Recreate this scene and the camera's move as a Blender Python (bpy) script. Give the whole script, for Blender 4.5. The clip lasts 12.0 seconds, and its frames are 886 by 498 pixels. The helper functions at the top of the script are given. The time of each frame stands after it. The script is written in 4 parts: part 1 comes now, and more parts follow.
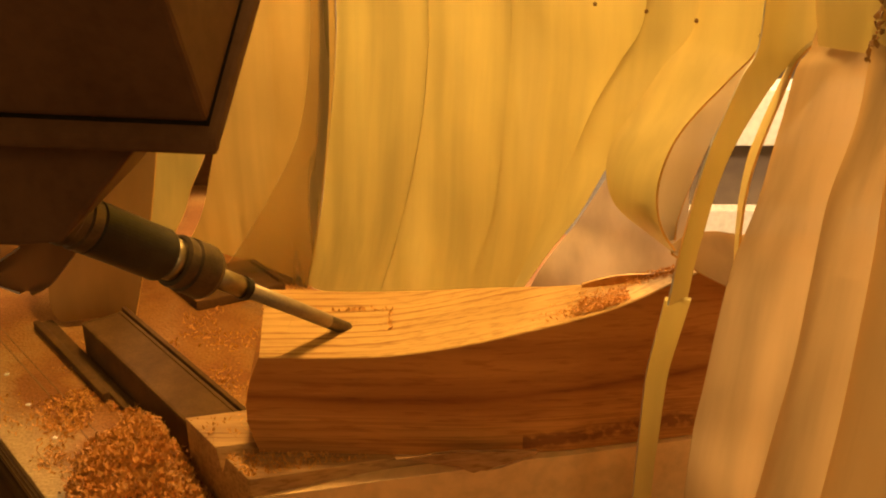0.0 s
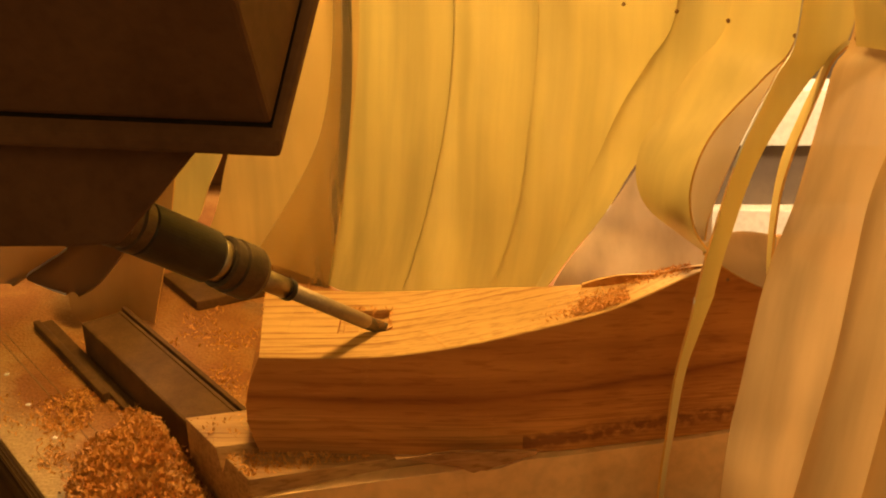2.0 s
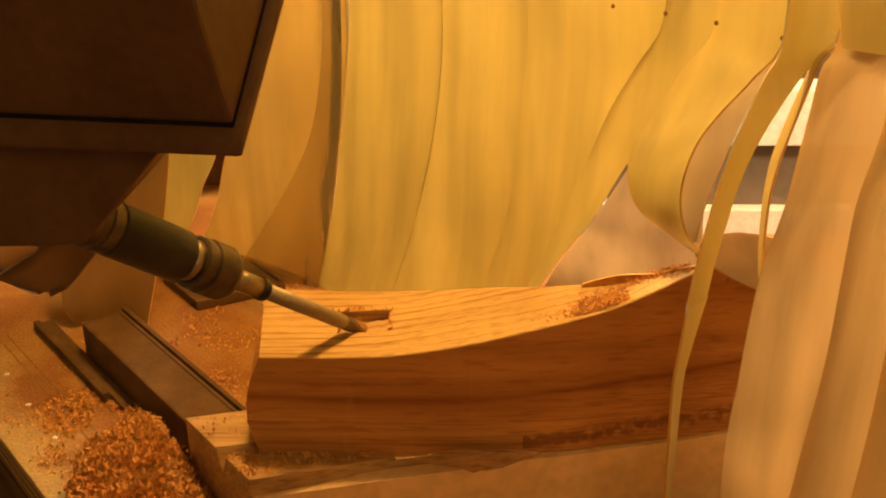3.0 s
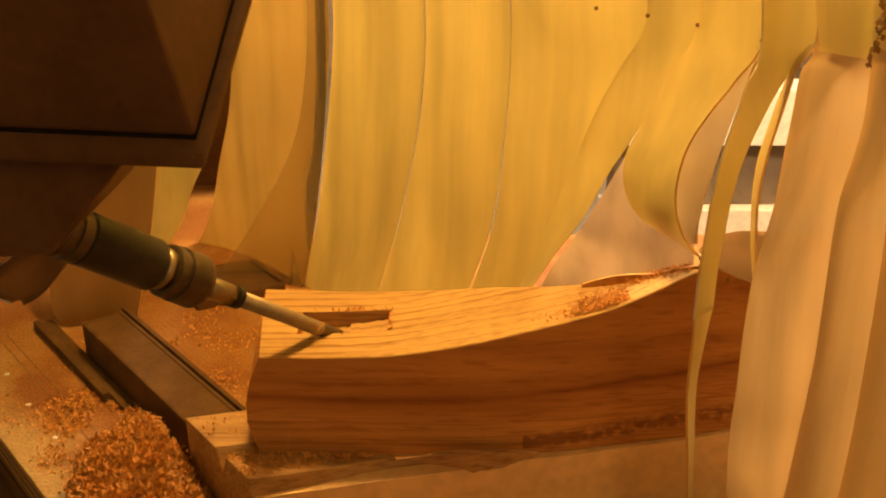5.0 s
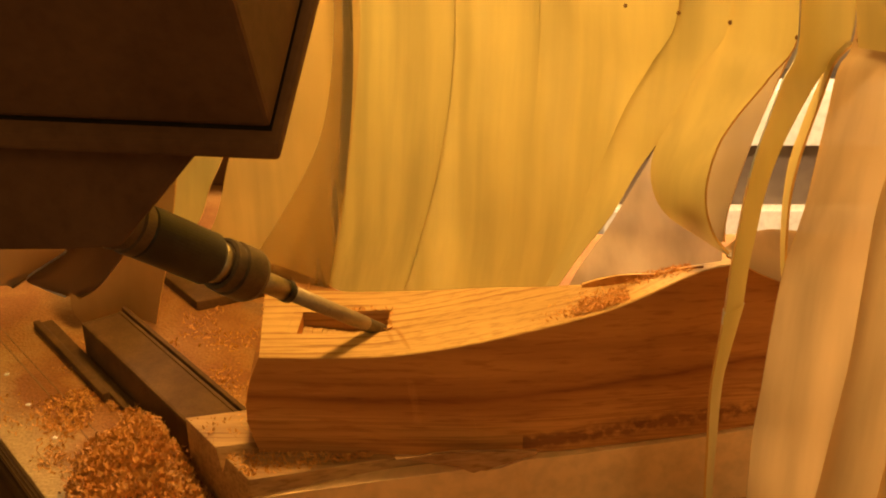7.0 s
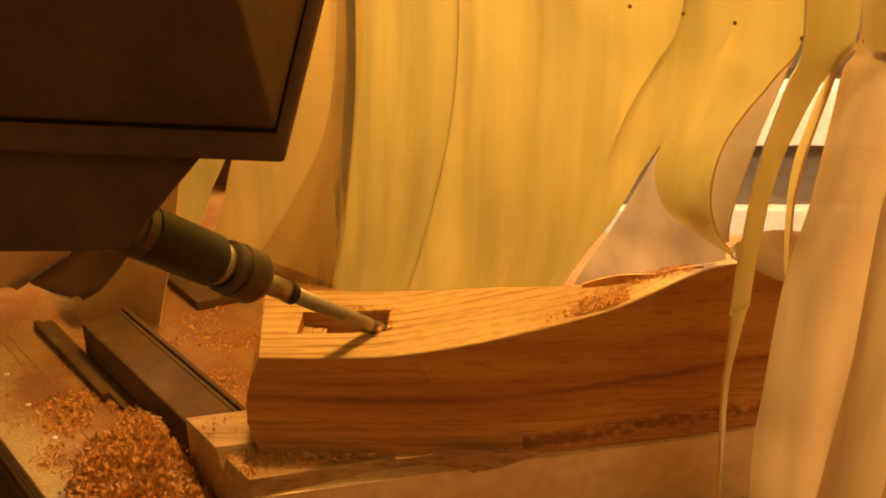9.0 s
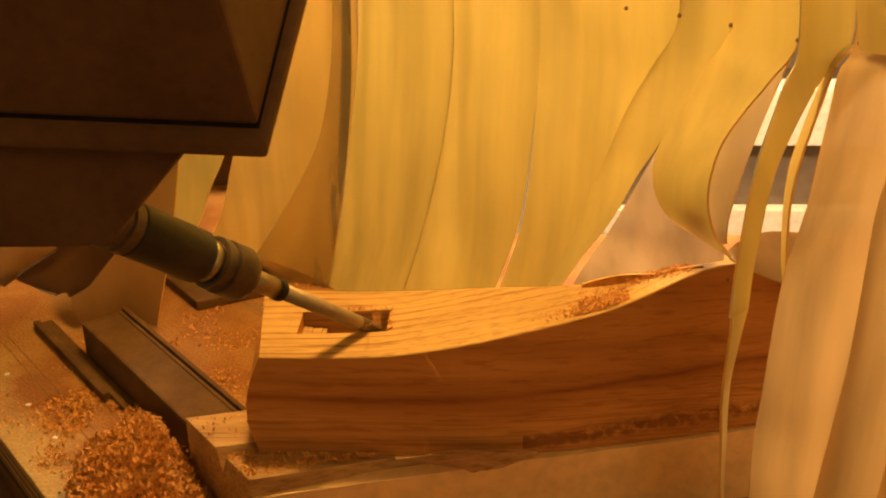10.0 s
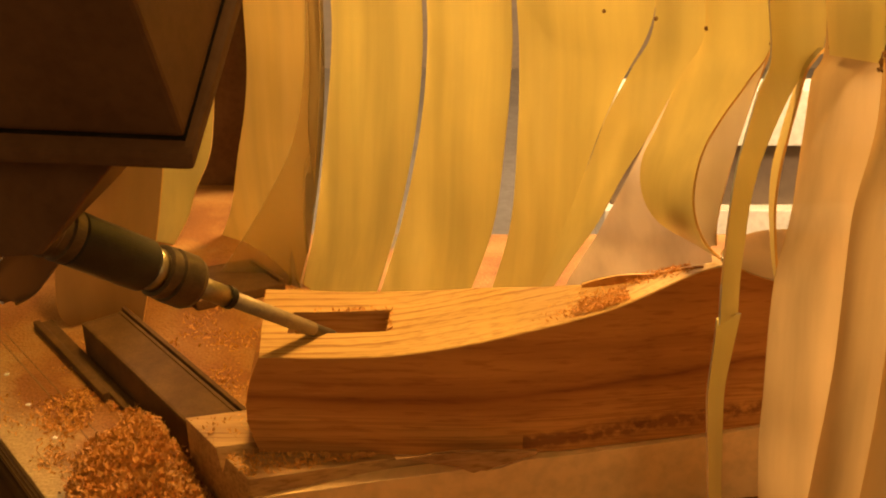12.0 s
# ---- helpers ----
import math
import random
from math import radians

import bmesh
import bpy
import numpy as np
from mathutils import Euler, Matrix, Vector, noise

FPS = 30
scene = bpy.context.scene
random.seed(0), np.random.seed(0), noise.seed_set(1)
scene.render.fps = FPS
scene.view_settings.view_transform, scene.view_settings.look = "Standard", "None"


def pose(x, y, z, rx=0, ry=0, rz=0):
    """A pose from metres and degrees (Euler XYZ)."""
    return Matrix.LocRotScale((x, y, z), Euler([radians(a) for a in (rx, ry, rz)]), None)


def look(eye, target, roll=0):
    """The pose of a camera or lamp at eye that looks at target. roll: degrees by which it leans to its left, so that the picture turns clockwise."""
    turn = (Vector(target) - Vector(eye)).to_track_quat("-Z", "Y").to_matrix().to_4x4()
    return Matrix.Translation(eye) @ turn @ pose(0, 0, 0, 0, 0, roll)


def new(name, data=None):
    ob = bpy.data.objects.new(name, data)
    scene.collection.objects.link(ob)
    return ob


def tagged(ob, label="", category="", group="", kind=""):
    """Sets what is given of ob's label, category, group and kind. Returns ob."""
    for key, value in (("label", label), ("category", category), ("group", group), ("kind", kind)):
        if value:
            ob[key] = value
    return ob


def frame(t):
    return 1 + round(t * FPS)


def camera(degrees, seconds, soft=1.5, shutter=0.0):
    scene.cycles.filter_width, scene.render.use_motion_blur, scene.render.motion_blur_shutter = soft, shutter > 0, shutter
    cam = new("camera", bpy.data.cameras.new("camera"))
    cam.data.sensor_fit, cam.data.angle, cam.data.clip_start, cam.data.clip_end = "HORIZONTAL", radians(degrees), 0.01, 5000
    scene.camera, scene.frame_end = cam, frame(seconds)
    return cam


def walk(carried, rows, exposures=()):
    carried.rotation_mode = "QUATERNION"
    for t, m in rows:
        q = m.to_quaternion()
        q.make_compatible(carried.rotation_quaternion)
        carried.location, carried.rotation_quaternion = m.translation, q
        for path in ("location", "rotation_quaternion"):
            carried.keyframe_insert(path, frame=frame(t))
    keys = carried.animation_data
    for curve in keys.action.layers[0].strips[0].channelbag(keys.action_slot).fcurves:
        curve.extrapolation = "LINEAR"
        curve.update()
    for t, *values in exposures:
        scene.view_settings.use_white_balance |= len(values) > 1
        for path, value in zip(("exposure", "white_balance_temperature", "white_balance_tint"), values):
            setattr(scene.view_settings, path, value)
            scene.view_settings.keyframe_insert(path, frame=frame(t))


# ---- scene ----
cam = camera(50, 12.0, soft=2.0, shutter=1.0)
EYE = (0.0, 0.0, 0.40)
AIM = (0.0, math.cos(radians(23)), 0.40 - math.sin(radians(23)))
walk(cam, [(0.0, look(EYE, AIM)), (12.0, look(EYE, AIM))], exposures=[(0.0, 0.0), (12.0, 0.0)])

# ---- light: one warm work lamp inside the skirt, warm hall light from outside, added fills ----
world = bpy.data.worlds.new("hall_light")
scene.world = world
world.use_nodes = True
world.node_tree.nodes["Background"].inputs[0].default_value = (1.0, 0.56, 0.15, 1)
world.node_tree.nodes["Background"].inputs[1].default_value = 0.30


def area_lamp(name, eye, target, size, power, color):
    data = bpy.data.lights.new(name, "AREA")
    data.shape, data.size, data.energy, data.color = "DISK", size, power, color
    ob = new(name, data)
    ob.matrix_world = look(eye, target)
    return ob


area_lamp("work_lamp", (-0.050, 0.635, 0.62), (-0.02, 0.55, 0.12), 0.09, 4.3, (1.0, 0.55, 0.14))
area_lamp("hall_lamp", (0.95, 1.55, 1.25), (0.05, 0.7, 0.2), 0.6, 78.0, (1.0, 0.60, 0.21))
# added fill from the viewer's side, lifts the leg front and right strips
area_lamp("front_lamp", (0.62, -0.75, 0.95), (0.10, 0.55, 0.12), 0.45, 2.6, (1.0, 0.60, 0.22))
# unseen extra light that brightens the hall floor behind the slits
area_lamp("rear_hall_lamp", (-0.2, 3.4, 2.4), (-0.2, 3.2, -0.9), 0.8, 90.0, (1.0, 0.72, 0.45))
# extra light without a visible source, aimed to whiten the far bench
area_lamp("bench_lamp", (1.0, 1.25, 0.75), (0.8, 2.2, -0.25), 0.3, 22.0, (1.0, 0.66, 0.36))


# ---- materials ----
def material(name, rough=0.6, metal=0.0):
    m = bpy.data.materials.new(name)
    m.use_nodes = True
    b = m.node_tree.nodes["Principled BSDF"]
    b.inputs["Roughness"].default_value, b.inputs["Metallic"].default_value = rough, metal
    return m, m.node_tree.nodes, m.node_tree.links, b


def add(nodes, kind, **values):
    n = nodes.new(kind)
    for k, v in values.items():
        n.inputs[k.replace("_", " ")].default_value = v
    return n


def coords(nodes, links, scale=(1, 1, 1), turn=(0, 0, 0)):
    tc, mp = nodes.new("ShaderNodeTexCoord"), nodes.new("ShaderNodeMapping")
    mp.inputs["Scale"].default_value = scale
    mp.inputs["Rotation"].default_value = turn
    links.new(tc.outputs["Object"], mp.inputs["Vector"])
    return mp.outputs["Vector"]


def ramp(nodes, links, fac, stops):
    r = nodes.new("ShaderNodeValToRGB")
    e = r.color_ramp.elements
    while len(e) < len(stops):
        e.new(0.5)
    for el, (p, c) in zip(e, stops):
        el.position, el.color = p, (*c, 1)
    links.new(fac, r.inputs["Fac"])
    return r.outputs["Color"]


def mix(nodes, links, fac, a, b, mode="MIX"):
    m = nodes.new("ShaderNodeMix")
    m.data_type, m.blend_type = "RGBA", mode
    for sock, v in ((m.inputs[0], fac), (m.inputs[6], a), (m.inputs[7], b)):
        if isinstance(v, (int, float)):
            sock.default_value = v
        elif isinstance(v, tuple):
            sock.default_value = (*v, 1)
        else:
            links.new(v, sock)
    return m.outputs[2]


def bump(nodes, links, b, height, strength=0.2, distance=0.001):
    n = nodes.new("ShaderNodeBump")
    n.inputs["Strength"].default_value, n.inputs["Distance"].default_value = strength, distance
    links.new(height, n.inputs["Height"])
    links.new(n.outputs["Normal"], b.inputs["Normal"])


def wood(name, light, dark, grain=1.0, rough=0.62, turn=(0, 0, 0), streak=0.5):
    """Sawn timber with its grain along local x: growth rings, fine pores and broad tone bands."""
    m, nodes, links, b = material(name, rough)
    v = coords(nodes, links, (4 * grain, 55 * grain, 55 * grain), turn)
    warp = add(nodes, "ShaderNodeTexNoise", Scale=0.9, Detail=3.0)
    links.new(v, warp.inputs["Vector"])
    rings = add(nodes, "ShaderNodeTexNoise", Scale=3.2, Detail=5.0, Roughness=0.6, Distortion=0.6)
    links.new(v, rings.inputs["Vector"])
    v2 = coords(nodes, links, (18 * grain, 480 * grain, 480 * grain), turn)
    pores = add(nodes, "ShaderNodeTexNoise", Scale=1.0, Detail=2.0)
    links.new(v2, pores.inputs["Vector"])
    base = ramp(nodes, links, rings.outputs["Fac"], [(0.30, dark), (0.5, tuple(0.5 * (p + q) for p, q in zip(light, dark))), (0.70, light)])
    broad = ramp(nodes, links, warp.outputs["Fac"], [(0.35, (0.62, 0.56, 0.5)), (0.62, (1, 1, 1))])
    fine = ramp(nodes, links, pores.outputs["Fac"], [(0.36, (0.6, 0.52, 0.45)), (0.5, (1, 1, 1))])
    c = mix(nodes, links, streak, base, broad, "MULTIPLY")
    c = mix(nodes, links, 0.75, c, fine, "MULTIPLY")
    links.new(c, b.inputs["Base Color"])
    bump(nodes, links, b, pores.outputs["Fac"], 0.35, 0.0006)
    return m


def worn(name, base, other, scale=30.0, rough=0.5, metal=0.0, relief=0.1, amount=(0.4, 0.65)):
    """A surface in two tones with fine relief and uneven gloss."""
    m, nodes, links, b = material(name, rough, metal)
    v = coords(nodes, links)
    n1 = add(nodes, "ShaderNodeTexNoise", Scale=scale, Detail=6.0, Roughness=0.65)
    n2 = add(nodes, "ShaderNodeTexNoise", Scale=scale * 12, Detail=3.0)
    links.new(v, n1.inputs["Vector"])
    links.new(v, n2.inputs["Vector"])
    c = ramp(nodes, links, n1.outputs["Fac"], [(amount[0], base), (amount[1], other)])
    f = ramp(nodes, links, n2.outputs["Fac"], [(0.3, (0.75, 0.75, 0.75)), (0.6, (1, 1, 1))])
    links.new(mix(nodes, links, 0.6, c, f, "MULTIPLY"), b.inputs["Base Color"])
    r = nodes.new("ShaderNodeMapRange")
    r.inputs["To Min"].default_value, r.inputs["To Max"].default_value = max(0.05, rough - 0.12), min(1.0, rough + 0.12)
    links.new(n1.outputs["Fac"], r.inputs["Value"])
    links.new(r.outputs["Result"], b.inputs["Roughness"])
    bump(nodes, links, b, n2.outputs["Fac"], relief, 0.0005)
    return m


def film(name, color, clear=0.2, gloss=0.25, through_light=0.55, streaks=0.84):
    """Cloudy flexible plastic: part clear, part diffusing, with a dull sheen, streaks and scuffs."""
    m, nodes, links, b = material(name, gloss)
    nodes.remove(b)
    out = nodes["Material Output"]
    v = coords(nodes, links, (38, 38, 2))
    n = add(nodes, "ShaderNodeTexNoise", Scale=1.0, Detail=4.0)
    links.new(v, n.inputs["Vector"])
    v2 = coords(nodes, links, (14, 14, 9))
    n2 = add(nodes, "ShaderNodeTexNoise", Scale=1.0, Detail=5.0)
    links.new(v2, n2.inputs["Vector"])
    s = ramp(nodes, links, n.outputs["Fac"], [(0.35, tuple(streaks * c for c in color)), (0.62, color)])
    s2 = ramp(nodes, links, n2.outputs["Fac"], [(0.3, (0.86, 0.85, 0.83)), (0.65, (1, 1, 1))])
    col = mix(nodes, links, 0.8, s, s2, "MULTIPLY")
    dif, tra, cle, glo = (nodes.new("ShaderNodeBsdf" + k) for k in ("Diffuse", "Translucent", "Transparent", "Glossy"))
    links.new(col, dif.inputs["Color"])
    links.new(col, tra.inputs["Color"])
    cle.inputs["Color"].default_value = (0.95, 0.90, 0.82, 1)
    glo.inputs["Roughness"].default_value = gloss
    a, c, d = (nodes.new("ShaderNodeMixShader") for _ in range(3))
    a.inputs[0].default_value, c.inputs[0].default_value = through_light, clear
    links.new(dif.outputs[0], a.inputs[1])
    links.new(tra.outputs[0], a.inputs[2])
    links.new(a.outputs[0], c.inputs[1])
    links.new(cle.outputs[0], c.inputs[2])
    fr = nodes.new("ShaderNodeFresnel")
    fr.inputs["IOR"].default_value = 1.45
    links.new(fr.outputs[0], d.inputs[0])
    links.new(c.outputs[0], d.inputs[1])
    links.new(glo.outputs[0], d.inputs[2])
    links.new(d.outputs[0], out.inputs["Surface"])
    return m


def dusty_bed():
    """Pale plywood bed under uneven orange sawdust, bare and greyish in patches."""
    m, nodes, links, b = material("dusty_bed", 0.75)
    v = coords(nodes, links)
    n1 = add(nodes, "ShaderNodeTexNoise", Scale=13.0, Detail=7.0, Roughness=0.6)
    n2 = add(nodes, "ShaderNodeTexNoise", Scale=420.0, Detail=3.0)
    n3 = add(nodes, "ShaderNodeTexNoise", Scale=7.0, Detail=3.0)
    for n in (n1, n2, n3):
        links.new(v, n.inputs["Vector"])
    c = ramp(nodes, links, n1.outputs["Fac"], [(0.36, (0.40, 0.22, 0.07)), (0.47, (0.36, 0.165, 0.042)), (0.60, (0.27, 0.105, 0.024))])
    # bare pale board along the free edge, dust thickening away from it
    dot = nodes.new("ShaderNodeVectorMath")
    dot.operation = "DOT_PRODUCT"
    dot.inputs[1].default_value = (0.759, 0.651, 0)
    links.new(v, dot.inputs[0])
    off = nodes.new("ShaderNodeMath")
    off.operation, off.inputs[1].default_value = "SUBTRACT", 0.1358
    links.new(dot.outputs["Value"], off.inputs[0])
    wob = nodes.new("ShaderNodeMath")
    wob.operation, wob.inputs[1].default_value = "MULTIPLY_ADD", 0.10
    links.new(n1.outputs["Fac"], wob.inputs[0])
    links.new(off.outputs[0], wob.inputs[2])
    bare = ramp(nodes, links, wob.outputs[0], [(0.062, (1, 1, 1)), (0.098, (0, 0, 0))])
    grain = add(nodes, "ShaderNodeTexNoise", Scale=60.0, Detail=5.0)
    links.new(v, grain.inputs["Vector"])
    ply = ramp(nodes, links, grain.outputs["Fac"], [(0.35, (0.40, 0.255, 0.090)), (0.6, (0.48, 0.325, 0.125))])
    c = mix(nodes, links, bare, c, ply)
    g = ramp(nodes, links, n3.outputs["Fac"], [(0.61, (0, 0, 0)), (0.69, (1, 1, 1))])
    c = mix(nodes, links, g, c, (0.14, 0.12, 0.09))
    f = ramp(nodes, links, n2.outputs["Fac"], [(0.35, (0.62, 0.58, 0.52)), (0.6, (1, 1, 1))])
    links.new(mix(nodes, links, 0.7, c, f, "MULTIPLY"), b.inputs["Base Color"])
    bump(nodes, links, b, n2.outputs["Fac"], 0.8, 0.0013)
    return m


def laminated_oak():
    """Glued-up oak: a planed side in soft broad bands with a dark glue line and a torn dark seam, a sawn top with brown growth lines."""
    m, nodes, links, b = material("oak_block", 0.6)
    tc, sep = nodes.new("ShaderNodeTexCoord"), nodes.new("ShaderNodeSeparateXYZ")
    links.new(tc.outputs["Object"], sep.inputs[0])
    nsep = nodes.new("ShaderNodeSeparateXYZ")
    links.new(tc.outputs["Normal"], nsep.inputs[0])

    def calc(op, p, q=0.0):
        n = nodes.new("ShaderNodeMath")
        n.operation = op
        for sock, v in zip(n.inputs, (p, q)):
            if isinstance(v, (int, float)):
                sock.default_value = v
            else:
                links.new(v, sock)
        return n.outputs[0]

    def noise_at(scale, turn=(0, 0, 0), detail=3.0, distortion=0.0, rough=0.55):
        n = add(nodes, "ShaderNodeTexNoise", Scale=1.0, Detail=detail, Distortion=distortion, Roughness=rough)
        links.new(coords(nodes, links, scale, turn), n.inputs["Vector"])
        return n.outputs["Fac"]

    wav = noise_at((9, 9, 9), detail=2.0)
    z = calc("ADD", sep.outputs["Z"], calc("MULTIPLY", calc("SUBTRACT", wav, 0.5), 0.010))
    # the bands follow the curve of the blank
    bow = calc("MULTIPLY", calc("POWER", calc("MAXIMUM", calc("ADD", sep.outputs["X"], 0.06), 0.0), 2.0), 0.30)
    zb = calc("SUBTRACT", z, bow)
    # side: tone bands between bottom and top
    side = ramp(nodes, links, calc("MULTIPLY", calc("SUBTRACT", zb, 0.04), 12.5), [
        (0.00, (0.56, 0.265, 0.070)), (0.20, (0.64, 0.315, 0.088)), (0.42, (0.61, 0.290, 0.078)), (0.53, (0.50, 0.215, 0.050)),
        (0.58, (0.33, 0.125, 0.028)), (0.63, (0.52, 0.230, 0.056)), (0.80, (0.55, 0.250, 0.062)), (1.00, (0.50, 0.220, 0.052))])
    streak = ramp(nodes, links, noise_at((5, 40, 60), (0, radians(-4), 0), 4.0, 0.5), [(0.36, (0.56, 0.46, 0.40)), (0.60, (1, 1, 1))])
    side = mix(nodes, links, 0.55, side, streak, "MULTIPLY")
    lines = ramp(nodes, links, noise_at((7, 60, 420), (0, radians(-3), 0), 2.5, 0.9), [(0.40, (0.46, 0.36, 0.28)), (0.52, (1, 1, 1))])
    low = ramp(nodes, links, calc("MULTIPLY", zb, 10.0), [(0.70, (1, 1, 1)), (0.82, (0.25, 0.25, 0.25))])
    side = mix(nodes, links, calc("MULTIPLY", low, 0.38), side, mix(nodes, links, 1.0, side, lines, "MULTIPLY"))
    # torn seam running up to the far end
    seam_z = calc("SUBTRACT", z, calc("MULTIPLY", sep.outputs["X"], 0.115))
    near = calc("SUBTRACT", 1.0, calc("MULTIPLY", calc("ABSOLUTE", calc("SUBTRACT", seam_z, 0.0478)), 120.0))
    crumbs = noise_at((150, 150, 190), detail=4.0)
    span = calc("MULTIPLY", calc("GREATER_THAN", sep.outputs["X"], 0.050), calc("MAXIMUM", near, 0.0))
    torn = calc("MINIMUM", calc("MULTIPLY", span, calc("MULTIPLY", calc("MAXIMUM", calc("SUBTRACT", crumbs, 0.36), 0.0), 6.5)), 0.85)
    side = mix(nodes, links, torn, side, (0.22, 0.085, 0.026))
    # top: pale sawn wood, wandering brown growth lines
    pale = ramp(nodes, links, noise_at((6, 26, 26), detail=3.0), [(0.35, (0.42, 0.250, 0.080)), (0.62, (0.51, 0.325, 0.115))])
    wave = nodes.new("ShaderNodeTexWave")
    wave.bands_direction, wave.wave_profile = "Y", "SAW"
    for k, v in (("Scale", 34.0), ("Distortion", 5.5), ("Detail", 3.0), ("Detail Scale", 1.3), ("Detail Roughness", 0.6)):
        wave.inputs[k].default_value = v
    links.new(coords(nodes, links, (0.16, 1, 1), (0, 0, radians(-5))), wave.inputs["Vector"])
    growth = ramp(nodes, links, wave.outputs["Fac"], [(0.0, (1, 1, 1)), (0.60, (0.97, 0.94, 0.90)), (0.84, (0.56, 0.42, 0.30)), (0.93, (0.50, 0.36, 0.25)), (1.0, (0.92, 0.87, 0.80))])
    broken = ramp(nodes, links, noise_at((14, 40, 40), detail=3.0), [(0.36, (0.15, 0.15, 0.15)), (0.58, (1, 1, 1))])
    top = mix(nodes, links, calc("MULTIPLY", broken, 0.85), pale, mix(nodes, links, 1.0, pale, growth, "MULTIPLY"))
    pores = noise_at((40, 560, 560), detail=2.0)
    fine = ramp(nodes, links, pores, [(0.36, (0.62, 0.52, 0.43)), (0.48, (1, 1, 1))])
    top = mix(nodes, links, 0.6, top, fine, "MULTIPLY")
    up = ramp(nodes, links, nsep.outputs["Z"], [(0.45, (0, 0, 0)), (0.60, (1, 1, 1))])
    speck = ramp(nodes, links, noise_at((30, 300, 300), detail=3.0), [(0.34, (0.66, 0.55, 0.46)), (0.47, (1, 1, 1))])
    side = mix(nodes, links, 0.6, side, speck, "MULTIPLY")
    links.new(mix(nodes, links, up, side, top), b.inputs["Base Color"])
    b.inputs["Specular IOR Level"].default_value = 0.3
    bump(nodes, links, b, pores, 0.4, 0.0006)
    return m


M_BLOCK = laminated_oak()
M_JIG = wood("pine_jig", (0.54, 0.34, 0.14), (0.38, 0.21, 0.08), 0.8)
# end grain, its own brown deepened for the shade on these faces
M_END = wood("sawn_end_shaded", (0.34, 0.18, 0.062), (0.26, 0.13, 0.042), 2.0, 0.8)
M_RISER = worn("smooth_birch", (0.80, 0.54, 0.27), (0.88, 0.62, 0.33), 9, 0.5, 0, 0.03)
M_SLOT = wood("fresh_cut_oak", (0.52, 0.31, 0.14), (0.34, 0.18, 0.07), 1.2, 0.8)
M_CHIP = worn("oak_chip", (0.58, 0.27, 0.06), (0.78, 0.43, 0.12), 160, 0.75, 0, 0.2)
M_DUST = worn("oak_dust", (0.50, 0.26, 0.09), (0.66, 0.38, 0.16), 220, 0.9, 0, 0.9)
M_BOARD = dusty_bed()
M_PAINT = worn("brown_machine_paint", (0.098, 0.046, 0.020), (0.135, 0.068, 0.032), 14, 0.62, 0.0, 0.08)
M_RAIL = worn("dark_anodised_rail", (0.095, 0.048, 0.017), (0.145, 0.078, 0.030), 35, 0.75, 0.0, 0.15)
M_PAINT.node_tree.nodes["Principled BSDF"].inputs["Specular IOR Level"].default_value = 0.15
M_RAIL.node_tree.nodes["Principled BSDF"].inputs["Specular IOR Level"].default_value = 0.2
M_BLACK = worn("black_oxide_steel", (0.016, 0.013, 0.010), (0.032, 0.026, 0.019), 40, 0.36, 0.0, 0.05)
M_BLACK.node_tree.nodes["Principled BSDF"].inputs["Specular IOR Level"].default_value = 0.3
M_SEAL = worn("black_rubber_seal", (0.012, 0.009, 0.006), (0.02, 0.015, 0.01), 60, 0.9)
M_SEAL.node_tree.nodes["Principled BSDF"].inputs["Specular IOR Level"].default_value = 0.05
M_NUT = worn("brown_steel_nut", (0.085, 0.062, 0.04), (0.14, 0.10, 0.06), 60, 0.42, 0.7, 0.1)
M_BRASS = worn("bright_steel", (0.30, 0.25, 0.17), (0.40, 0.33, 0.22), 50, 0.36, 1.0, 0.05)
M_BIT = worn("spinning_cutter_steel", (0.27, 0.20, 0.12), (0.36, 0.27, 0.16), 90, 0.5, 0.4, 0.15)
M_TIP = worn("cutter_edge_steel", (0.10, 0.08, 0.06), (0.2, 0.15, 0.1), 120, 0.45, 0.7, 0.1)
M_FILM = film("amber_plastic_film", (0.92, 0.80, 0.355), 0.10, 0.42)
# pale clear film for the added strip that draws a specular band
M_FILM_SHEEN = film("pale_sheen_film", (0.96, 0.80, 0.38), 0.80, 0.30, 0.45)
# browner amber for the leftmost rear strip, light falloff put into the tint
M_FILM_DIM = film("dimmed_amber_film", (0.90, 0.70, 0.29), 0.12, 0.5)
M_FILM_CLEAR = film("cloudy_plastic_strip", (0.89, 0.71, 0.46), 0.22, 0.26, 0.70, 0.66)
# near-white base colour stands in for the gleam on this strip
M_FILM_GLOSS = film("whitened_glossy_strip", (0.95, 0.88, 0.80), 0.10, 0.17, 0.70, 0.72)
M_FILM_GREY = film("scuffed_grey_strip", (0.80, 0.70, 0.56), 0.12, 0.22)
# amber film darkened to brown in place of shade under the head
M_FILM_SHADED = film("shade_browned_film", (0.32, 0.165, 0.055), 0.12, 0.5)
# brown of the tear and left strip; on the paler flap, painted shade
M_FILM_BROWN = film("brown_film", (0.52, 0.30, 0.105), 0.35, 0.5)
M_FILM_EDGE = film("amber_cut_edge", (0.90, 0.56, 0.18), 0.0, 0.35)
M_HOLE = worn("punched_hole_brown", (0.20, 0.11, 0.04), (0.3, 0.17, 0.07), 200, 0.8)
M_PALE = worn("pale_laminate", (0.80, 0.78, 0.76), (0.86, 0.84, 0.82), 6, 0.5)
